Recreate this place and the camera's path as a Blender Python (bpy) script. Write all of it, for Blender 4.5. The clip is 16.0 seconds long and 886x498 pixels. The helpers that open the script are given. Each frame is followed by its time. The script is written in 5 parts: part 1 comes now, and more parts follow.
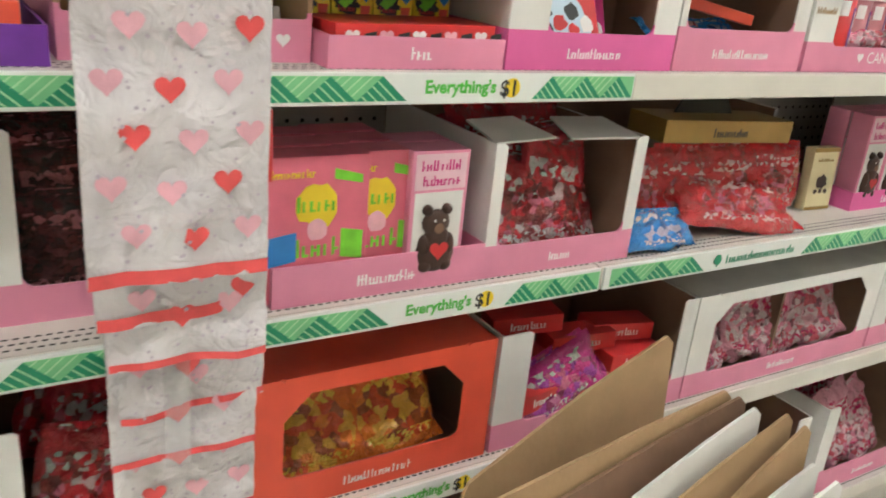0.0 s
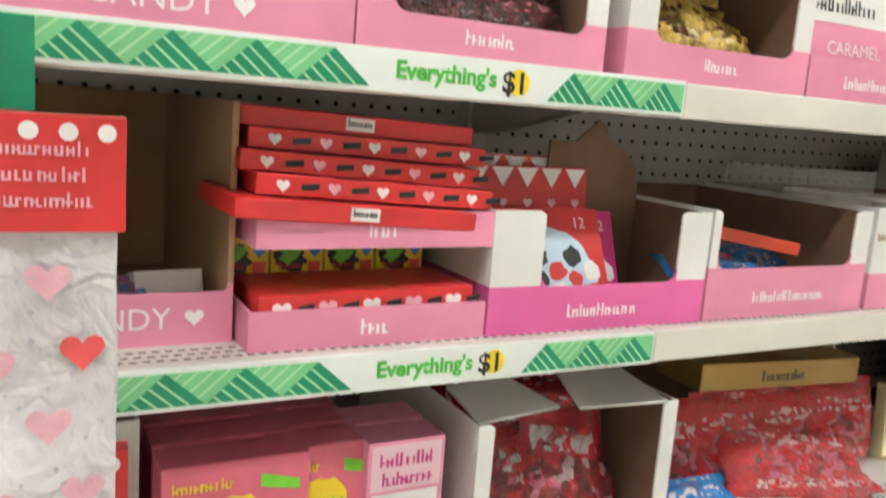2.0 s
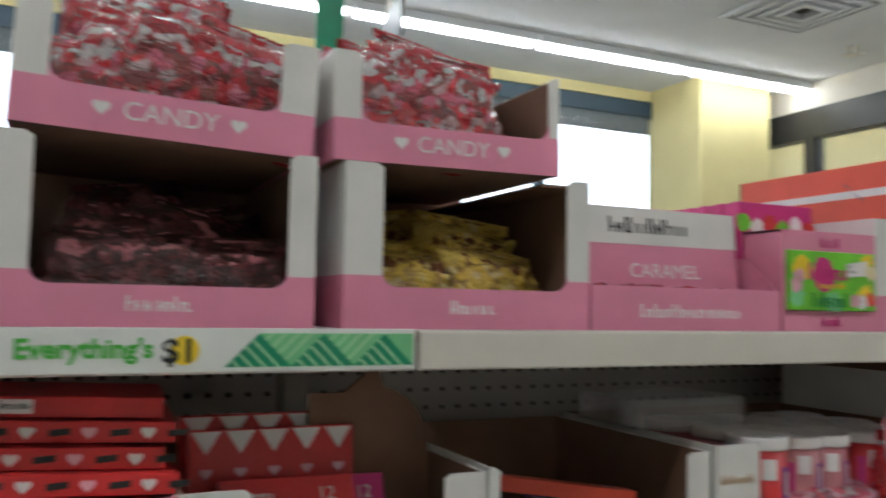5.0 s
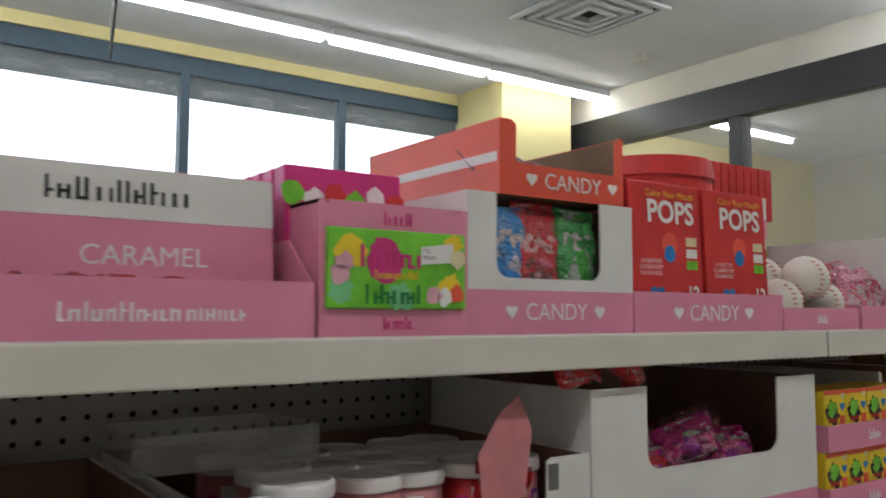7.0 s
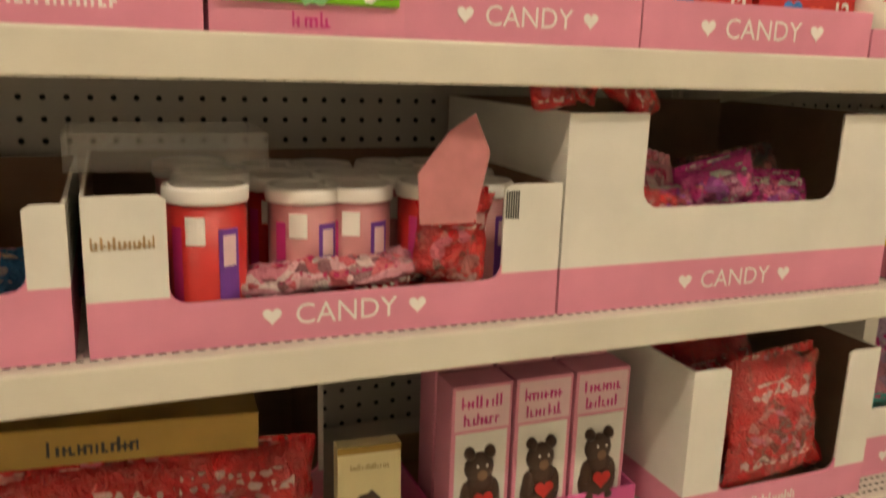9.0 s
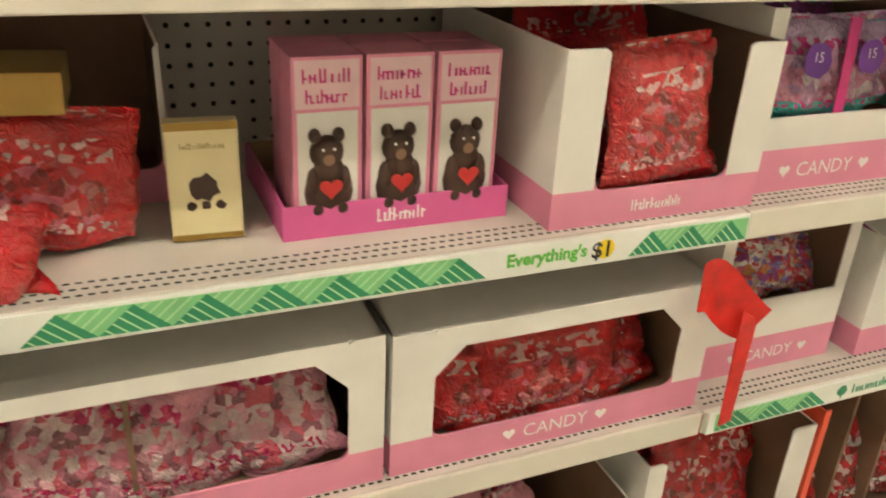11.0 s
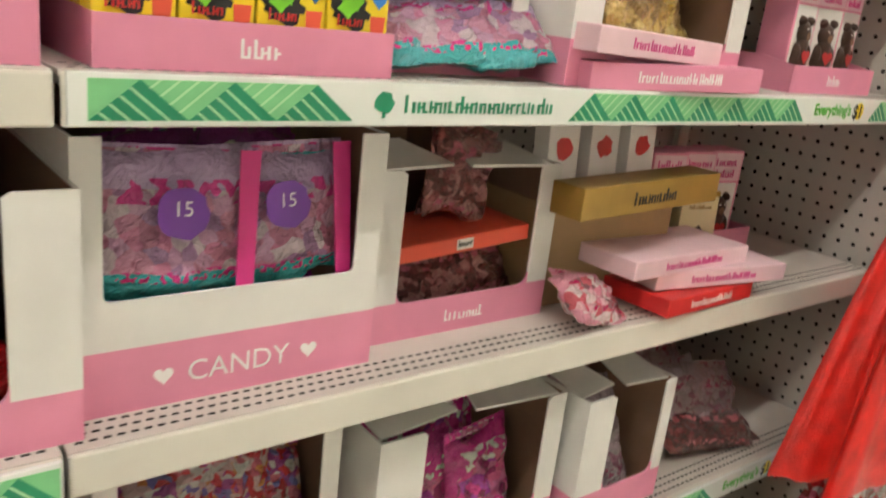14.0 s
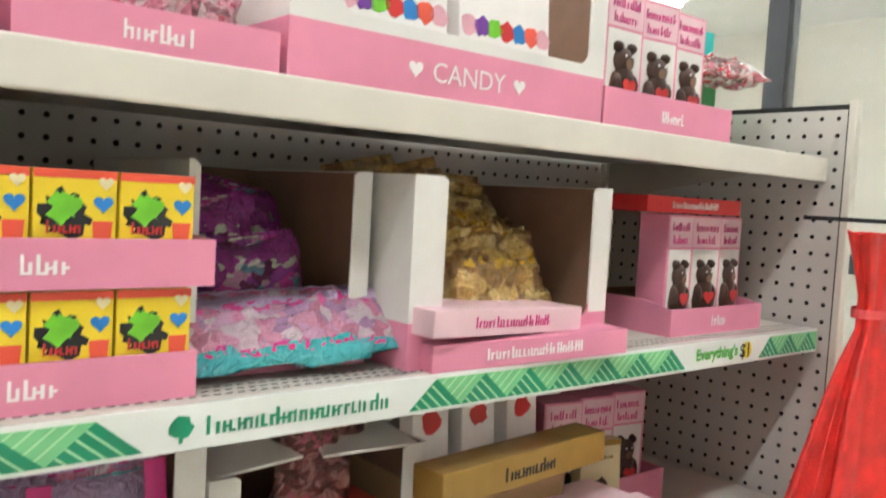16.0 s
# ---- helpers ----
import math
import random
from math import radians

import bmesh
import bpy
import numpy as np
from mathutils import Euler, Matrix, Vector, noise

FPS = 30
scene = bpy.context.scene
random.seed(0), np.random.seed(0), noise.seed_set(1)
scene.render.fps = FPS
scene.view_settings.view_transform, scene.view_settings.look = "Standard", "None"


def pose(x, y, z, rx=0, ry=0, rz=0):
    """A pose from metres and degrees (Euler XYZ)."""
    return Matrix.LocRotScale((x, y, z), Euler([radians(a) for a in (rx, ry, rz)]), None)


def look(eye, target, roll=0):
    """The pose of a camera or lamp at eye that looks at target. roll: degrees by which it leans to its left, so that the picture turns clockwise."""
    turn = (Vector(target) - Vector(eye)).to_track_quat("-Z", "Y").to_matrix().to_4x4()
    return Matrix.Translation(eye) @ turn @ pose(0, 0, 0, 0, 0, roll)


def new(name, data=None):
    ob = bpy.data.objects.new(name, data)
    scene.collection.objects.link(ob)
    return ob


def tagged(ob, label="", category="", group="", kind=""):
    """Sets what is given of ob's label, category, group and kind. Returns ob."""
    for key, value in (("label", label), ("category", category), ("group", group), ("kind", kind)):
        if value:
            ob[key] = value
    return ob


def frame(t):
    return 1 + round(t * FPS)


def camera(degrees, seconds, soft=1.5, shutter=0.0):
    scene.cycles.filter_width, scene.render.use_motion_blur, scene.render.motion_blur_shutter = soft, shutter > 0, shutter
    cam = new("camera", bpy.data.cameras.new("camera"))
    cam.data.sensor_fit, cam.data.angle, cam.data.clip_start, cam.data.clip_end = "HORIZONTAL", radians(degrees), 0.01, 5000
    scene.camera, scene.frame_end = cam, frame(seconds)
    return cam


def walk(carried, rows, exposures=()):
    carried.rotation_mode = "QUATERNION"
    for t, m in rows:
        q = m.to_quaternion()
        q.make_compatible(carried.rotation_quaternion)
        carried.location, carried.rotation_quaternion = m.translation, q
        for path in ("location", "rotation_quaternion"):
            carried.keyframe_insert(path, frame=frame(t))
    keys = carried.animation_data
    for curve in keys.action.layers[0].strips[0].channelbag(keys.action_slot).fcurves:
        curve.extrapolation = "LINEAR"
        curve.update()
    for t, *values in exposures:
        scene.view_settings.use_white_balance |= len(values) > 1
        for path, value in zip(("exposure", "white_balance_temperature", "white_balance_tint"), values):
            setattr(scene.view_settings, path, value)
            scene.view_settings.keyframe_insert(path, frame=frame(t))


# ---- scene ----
cam = camera(56.7, 16.0, soft=1.8, shutter=0.4)
PATH = [
    (0, (-0.782, -0.791, 1.184), (0.238, 0.779, 0.481), 5.8),
    (0.5, (-0.715, -0.737, 1.183), (0.354, 0.812, 0.506), 6.9),
    (1, (-0.644, -0.679, 1.193), (0.368, 0.938, 0.592), 6.1),
    (1.5, (-0.62, -0.641, 1.225), (0.372, 1.022, 0.725), 5.2),
    (2, (-0.597, -0.629, 1.257), (0.339, 1.107, 0.919), 4.4),
    (2.5, (-0.552, -0.644, 1.278), (0.211, 1.196, 1.09), 3.9),
    (3, (-0.48, -0.663, 1.288), (0.109, 1.248, 1.272), 2.7),
    (3.5, (-0.406, -0.68, 1.307), (0.06, 1.262, 1.418), 1.4),
    (4, (-0.361, -0.694, 1.305), (0.034, 1.257, 1.499), 1.1),
    (4.5, (-0.271, -0.72, 1.302), (0.067, 1.241, 1.502), 0.2),
    (5, (-0.289, -0.675, 1.323), (0.552, 1.135, 1.458), 1.1),
    (5.2, (-0.264, -0.665, 1.317), (0.713, 1.073, 1.469), 0.8),
    (7.3, (0.216, -0.604, 1.319), (1.377, 1.017, 1.472), 0.2),
    (7.5, (0.258, -0.612, 1.323), (1.34, 1.068, 1.413), 0.2),
    (8, (0.332, -0.629, 1.322), (1.237, 1.153, 1.246), 0.4),
    (8.5, (0.371, -0.64, 1.322), (1.152, 1.183, 1.065), 1.2),
    (9, (0.391, -0.649, 1.287), (1.127, 1.154, 0.83), 1.9),
    (9.2, (0.395, -0.647, 1.279), (1.143, 1.128, 0.739), 2.8),
    (11.3, (0.578, -0.669, 1.118), (1.319, 0.963, 0.231), 2.7),
    (11.5, (0.608, -0.66, 1.117), (1.431, 0.929, 0.224), 2.8),
    (12, (0.714, -0.615, 1.096), (1.706, 0.877, 0.207), 4.5),
    (12.5, (0.807, -0.565, 1.085), (1.948, 0.815, 0.195), 5.8),
    (13, (0.873, -0.55, 1.084), (2.125, 0.761, 0.24), 5.6),
    (13.5, (0.979, -0.546, 1.088), (2.255, 0.824, 0.383), 4.3),
    (14, (1.09, -0.552, 1.115), (2.302, 0.928, 0.53), 6.7),
    (14.5, (1.169, -0.569, 1.123), (2.324, 0.986, 0.625), 6.5),
    (15, (1.194, -0.575, 1.156), (2.358, 1.005, 0.768), 6.1),
    (15.5, (1.211, -0.589, 1.188), (2.423, 0.98, 0.927), 4.7),
    (16, (1.222, -0.585, 1.21), (2.495, 0.953, 1.084), 3.2),
]
EXPOSURES = [(0, .5, 6100, 7), (2.0, .68, 6000, 6), (2.5, .52, 5800, 7), (3.0, .35, 5400, 6), (3.5, -.1, 5200, 6), (4.0, -.6, 5150, 6), (5.0, -.72, 5700, 7), (7.5, -.85, 5900, 9), (8.0, -.58, 6500, 9), (8.5, -.28, 7300, 10), (9.0, .0, 9000, 12), (11.5, .52, 7300, 7), (13.0, .48, 7000, 7), (14.5, .55, 6400, 7), (16.0, .62, 6000, 7)]
walk(cam, [(t, look(eye, target, roll)) for t, eye, target, roll in PATH], EXPOSURES)

# ---- world and lights ----
world = bpy.data.worlds.new("world")
scene.world = world
world.use_nodes = True
_nt = world.node_tree
_sky = _nt.nodes.new("ShaderNodeTexSky")
_sky.sky_type, _sky.sun_disc = "NISHITA", False
_sky.sun_elevation, _sky.sun_rotation = radians(32), radians(20)
_nt.links.new(_sky.outputs[0], _nt.nodes["Background"].inputs[0])
_nt.nodes["Background"].inputs[1].default_value = 0.12
TUBE = 32.0
sun = new("sun", bpy.data.lights.new("sun", "SUN"))
sun.data.energy, sun.data.angle, sun.data.color = 1.0, radians(12), (1, 0.95, 0.88)
sun.matrix_world = look((2, 12, 9), (1, 0, 0))


# ---- materials ----
def mat(name, col, rough=0.5, var=0.12, scale=30.0, bump=0.1, metal=0.0, spec=0.5, emit=0.0, alpha=None):
    m = bpy.data.materials.new(name)
    m.use_nodes = True
    t = m.node_tree
    b = t.nodes["Principled BSDF"]
    b.inputs["Roughness"].default_value = rough
    b.inputs["Metallic"].default_value = metal
    b.inputs["Specular IOR Level"].default_value = spec
    tc = t.nodes.new("ShaderNodeTexCoord")
    n1, n2 = t.nodes.new("ShaderNodeTexNoise"), t.nodes.new("ShaderNodeTexNoise")
    n1.inputs["Scale"].default_value, n2.inputs["Scale"].default_value = scale, scale * 9
    n1.inputs["Detail"].default_value = 5
    t.links.new(tc.outputs["Object"], n1.inputs["Vector"])
    t.links.new(tc.outputs["Object"], n2.inputs["Vector"])
    r = t.nodes.new("ShaderNodeValToRGB")
    r.color_ramp.elements[0].position, r.color_ramp.elements[1].position = 0.3, 0.7
    r.color_ramp.elements[0].color = tuple(c * (1 - var) for c in col) + (1,)
    r.color_ramp.elements[1].color = tuple(min(1, c * (1 + var * 0.6)) for c in col) + (1,)
    t.links.new(n1.outputs["Fac"], r.inputs["Fac"])
    t.links.new(r.outputs["Color"], b.inputs["Base Color"])
    if bump:
        bp = t.nodes.new("ShaderNodeBump")
        bp.inputs["Strength"].default_value, bp.inputs["Distance"].default_value = bump, 0.002
        t.links.new(n2.outputs["Fac"], bp.inputs["Height"])
        t.links.new(bp.outputs["Normal"], b.inputs["Normal"])
    if emit:
        b.inputs["Emission Color"].default_value = (*col, 1)
        b.inputs["Emission Strength"].default_value = emit
    return m


def film(name, base, sweets, ink=(0.80, 0.74, 0.74), scale=55.0, window=0.36, rough=0.2, metal=0.0, crinkle=0.8, foot=None, head=None, fold=62.0):
    """Printed, crinkled plastic wrap: a plain ground colour, a window on the sweets and rows of small print."""
    m = bpy.data.materials.new(name)
    m.use_nodes = True
    t = m.node_tree
    b = t.nodes["Principled BSDF"]
    b.inputs["Roughness"].default_value, b.inputs["Metallic"].default_value = rough, metal
    b.inputs["Coat Weight"].default_value, b.inputs["Coat Roughness"].default_value = 1.0, 0.05
    tc, oi = t.nodes.new("ShaderNodeTexCoord"), t.nodes.new("ShaderNodeObjectInfo")
    add = t.nodes.new("ShaderNodeVectorMath")
    t.links.new(tc.outputs["Object"], add.inputs[0])
    t.links.new(oi.outputs["Random"], add.inputs[1])
    sep = t.nodes.new("ShaderNodeSeparateXYZ")
    t.links.new(tc.outputs["Generated"], sep.inputs[0])

    def op(kind, p, q=0.0, r=None):
        n = t.nodes.new("ShaderNodeMath")
        n.operation = kind
        for i, v in enumerate((p, q, r)):
            if v is None:
                continue
            if isinstance(v, (int, float)):
                n.inputs[i].default_value = v
            else:
                t.links.new(v, n.inputs[i])
        return n.outputs[0]

    def grain(size, detail=2.0, twist=0.0, source=None):
        n = t.nodes.new("ShaderNodeTexNoise")
        n.inputs["Scale"].default_value, n.inputs["Detail"].default_value, n.inputs["Distortion"].default_value = size, detail, twist
        t.links.new(source or add.outputs[0], n.inputs["Vector"])
        return n.outputs["Fac"]

    def blend(factor, p, q):
        n = t.nodes.new("ShaderNodeMix")
        n.data_type = "RGBA"
        t.links.new(factor, n.inputs["Factor"])
        for key, v in (("A", p), ("B", q)):
            if isinstance(v, tuple):
                n.inputs[key].default_value = (*v, 1)
            else:
                t.links.new(v, n.inputs[key])
        return n.outputs["Result"]

    # sweets in the window: irregular pieces, each one of the colours
    warp = t.nodes.new("ShaderNodeVectorMath")
    warp.operation = "MULTIPLY_ADD"
    wn = t.nodes.new("ShaderNodeTexNoise")
    wn.inputs["Scale"].default_value = 40
    t.links.new(add.outputs[0], wn.inputs["Vector"])
    t.links.new(wn.outputs["Color"], warp.inputs[0])
    warp.inputs[1].default_value = (0.018, 0.018, 0.018)
    t.links.new(add.outputs[0], warp.inputs[2])
    v = t.nodes.new("ShaderNodeTexVoronoi")
    v.inputs["Scale"].default_value = scale * 1.5
    t.links.new(warp.outputs[0], v.inputs["Vector"])
    sc = t.nodes.new("ShaderNodeSeparateColor")
    t.links.new(v.outputs["Color"], sc.inputs[0])
    r = t.nodes.new("ShaderNodeValToRGB")
    r.color_ramp.interpolation = "CONSTANT"
    el = r.color_ramp.elements
    while len(el) < len(sweets):
        el.new(0.5)
    for i, c in enumerate(sweets):
        el[i].position, el[i].color = i / len(sweets), (*c, 1)
    t.links.new(sc.outputs[0], r.inputs["Fac"])
    # ground: two close tones, drifting
    ground = blend(op("MULTIPLY", grain(16, 4), 0.9), tuple(c * 0.62 for c in base), tuple(min(1, c * 1.5) for c in base))
    dx = op("DIVIDE", op("SUBTRACT", sep.outputs["X"], 0.5), window)
    dz = op("DIVIDE", op("SUBTRACT", sep.outputs["Z"], 0.40), window * 0.85)
    rad = op("ADD", op("ADD", op("MULTIPLY", dx, dx), op("MULTIPLY", dz, dz)), op("MULTIPLY", grain(22), 0.9))
    seen = op("LESS_THAN", rad, 1.45)
    half = t.nodes.new("ShaderNodeValue")
    half.outputs[0].default_value = 0.38
    colour = blend(seen, ground, blend(half.outputs[0], r.outputs["Color"], ground))
    if foot:
        colour = blend(op("LESS_THAN", op("ADD", sep.outputs["Z"], op("MULTIPLY", grain(18), 0.12)), 0.27), colour, foot)
    if head:
        colour = blend(op("GREATER_THAN", op("ADD", sep.outputs["Z"], op("MULTIPLY", grain(18), 0.10)), 0.78), colour, head)
    # print: a heading and a finer line
    for z0, z1, size, cut in ((0.64, 0.80, 95.0, 0.53), (0.14, 0.22, 190.0, 0.54)):
        row = op("MULTIPLY", op("GREATER_THAN", sep.outputs["Z"], z0), op("LESS_THAN", sep.outputs["Z"], z1))
        side = op("MULTIPLY", op("GREATER_THAN", sep.outputs["X"], 0.16), op("LESS_THAN", sep.outputs["X"], 0.84))
        mark = op("GREATER_THAN", grain(size, 0.5), cut)
        colour = blend(op("MULTIPLY", op("MULTIPLY", row, side), mark), colour, ink)
    t.links.new(colour, b.inputs["Base Color"])
    crease = op("ABSOLUTE", op("SUBTRACT", grain(fold, 3, 1.2), 0.5))
    fine = op("ABSOLUTE", op("SUBTRACT", grain(fold * 2.6, 2, 0.8), 0.5))
    height = op("ADD", op("ADD", crease, op("MULTIPLY", fine, 0.35)), op("MULTIPLY", op("MULTIPLY", v.outputs["Distance"], seen), -0.22))
    bp = t.nodes.new("ShaderNodeBump")
    bp.inputs["Strength"].default_value, bp.inputs["Distance"].default_value = crinkle, 0.019
    t.links.new(height, bp.inputs["Height"])
    t.links.new(bp.outputs["Normal"], b.inputs["Normal"])
    t.links.new(bp.outputs["Normal"], b.inputs["Coat Normal"])
    return m


def clear(name, tint=(1, 1, 1), rough=0.05, solid=0.18):
    m = bpy.data.materials.new(name)
    m.use_nodes = True
    t = m.node_tree
    b = t.nodes["Principled BSDF"]
    b.inputs["Base Color"].default_value, b.inputs["Roughness"].default_value = (*tint, 1), rough
    b.inputs["Alpha"].default_value = solid
    nz, bp = t.nodes.new("ShaderNodeTexNoise"), t.nodes.new("ShaderNodeBump")
    nz.inputs["Scale"].default_value = 40
    bp.inputs["Strength"].default_value, bp.inputs["Distance"].default_value = 0.5, 0.004
    t.links.new(nz.outputs["Fac"], bp.inputs["Height"])
    t.links.new(bp.outputs["Normal"], b.inputs["Normal"])
    return m


WHITE = (0.78, 0.76, 0.72)
M = {
    "steel": mat("cream_enamel", (0.72, 0.68, 0.60), 0.38, 0.08, 8, 0.05),
    "deck": mat("shelf_enamel", (0.64, 0.585, 0.53), 0.5, 0.1, 10, 0.08),
    "peg": mat("pegboard", (0.62, 0.58, 0.54), 0.6, 0.1, 6, 0.1),
    # near-black: shade in holes and gaps as colour; also the folded sleeve
    "dark": mat("gap_shade_black", (0.02, 0.018, 0.016), 0.8, 0.2, 20, 0),
    "white": mat("white_card", WHITE, 0.55, 0.07, 14, 0.08),
    "pink": mat("pink_card", (0.76, 0.27, 0.40), 0.5, 0.08, 14, 0.06),
    "hotpink": mat("hot_pink_card", (0.74, 0.13, 0.36), 0.45, 0.08, 14, 0.06),
    "brown": mat("brown_card", (0.23, 0.13, 0.08), 0.8, 0.2, 12, 0.2),
    "kraft": mat("kraft_card", (0.42, 0.27, 0.14), 0.8, 0.15, 10, 0.25),
    "red": mat("red_card", (0.62, 0.03, 0.03), 0.35, 0.12, 25, 0.05),
    "orange": mat("orange_card", (0.80, 0.10, 0.05), 0.45, 0.1, 14, 0.06),
    "green": mat("green_card", (0.02, 0.22, 0.05), 0.45, 0.1, 14, 0.06),
    "teal": mat("teal_card", (0.02, 0.45, 0.42), 0.45, 0.1, 14, 0.06),
    "gold": mat("gold_card", (0.36, 0.22, 0.05), 0.35, 0.12, 20, 0.06, 0.35),
    "cream": mat("cream_card", (0.80, 0.70, 0.42), 0.45, 0.08, 14, 0.05),
    "yellow": mat("yellow_card", (0.85, 0.62, 0.02), 0.4, 0.08, 20, 0.05),
    "ink": mat("black_ink", (0.02, 0.02, 0.02), 0.5, 0.1, 30, 0),
    "print": mat("white_print", (0.86, 0.82, 0.80), 0.5, 0.05, 30, 0),
    "blush": mat("pale_pink_print", (0.80, 0.55, 0.60), 0.45, 0.06, 30, 0),
    "ice": mat("pale_blue_print", (0.55, 0.68, 0.78), 0.4, 0.08, 40, 0),
    "can": mat("dusty_pink_print", (0.56, 0.20, 0.22), 0.35, 0.15, 40, 0),
    "coral": mat("coral_red_print", (0.72, 0.15, 0.22), 0.38, 0.10, 30, 0.03),
    "dots": mat("grey_pink_dot_print", (0.50, 0.42, 0.50), 0.3, 0.1, 30, 0),
    "mag": mat("magenta_print", (0.62, 0.03, 0.22), 0.45, 0.1, 30, 0),
    "lime": mat("lime_print", (0.20, 0.62, 0.03), 0.4, 0.25, 40, 0),
    "blue": mat("blue_print", (0.03, 0.22, 0.60), 0.4, 0.15, 30, 0),
    "purple": mat("purple_print", (0.18, 0.04, 0.35), 0.4, 0.15, 30, 0),
    "choc": mat("chocolate", (0.055, 0.022, 0.012), 0.35, 0.2, 60, 0.3),
    "gd": mat("strip_dark_green", (0.015, 0.27, 0.13), 0.35, 0.1, 40, 0),
    "gl": mat("strip_light_green", (0.22, 0.60, 0.27), 0.35, 0.1, 40, 0),
    "ge": mat("strip_lettering", (0.10, 0.50, 0.06), 0.4, 0.05, 40, 0),
    "strip": mat("strip_plastic", (0.82, 0.84, 0.80), 0.22, 0.04, 20, 0),
    "wall": mat("yellow_wall_paint", (0.78, 0.68, 0.33), 0.7, 0.06, 3, 0.1),
    "plain": mat("store_wall_paint", (0.70, 0.66, 0.58), 0.7, 0.06, 3, 0.1),
    "ceil": mat("ceiling_tile", (0.74, 0.75, 0.76), 0.85, 0.05, 3, 0.25),
    "floor": mat("floor_vinyl", (0.66, 0.62, 0.56), 0.3, 0.12, 5, 0.05),
    "black": mat("black_aluminium", (0.025, 0.025, 0.028), 0.4, 0.15, 12, 0),
    "navy": mat("window_frame_paint", (0.03, 0.06, 0.09), 0.45, 0.15, 12, 0),
    "tube": mat("lit_tube", (1.0, 0.97, 0.90), 0.5, 0, 5, 0, emit=TUBE),
    "day": mat("bright_daylight", (0.93, 0.97, 1.0), 1, 0.06, 0.4, 0, emit=5.0),
    "glass": clear("window_glass", (0.75, 0.8, 0.82), 0.02, 0.10),
    "cello": clear("clear_plastic", (0.95, 0.95, 0.95), 0.06, 0.16),
    "fabric": mat("red_gift_wrap", (0.70, 0.02, 0.015), 0.28, 0.25, 35, 0.4),
    "sheet": mat("treat_sack_film", (0.80, 0.74, 0.76), 0.16, 0.10, 45, 0.5),
    "heart": mat("heart_print", (0.80, 0.10, 0.10), 0.2, 0.15, 40, 0.2),
    "rose": mat("rose_heart_print", (0.82, 0.44, 0.52), 0.2, 0.15, 40, 0.2),
    "ball": mat("baseball_leather", (0.80, 0.77, 0.68), 0.4, 0.08, 40, 0.1),
}
R_, P_, W_, D_ = (0.55, 0.012, 0.018), (0.62, 0.16, 0.24), (0.62, 0.55, 0.54), (0.06, 0.014, 0.012)
B_, V_, Y_, T_ = (0.03, 0.20, 0.60), (0.25, 0.05, 0.34), (0.78, 0.50, 0.05), (0.05, 0.42, 0.45)
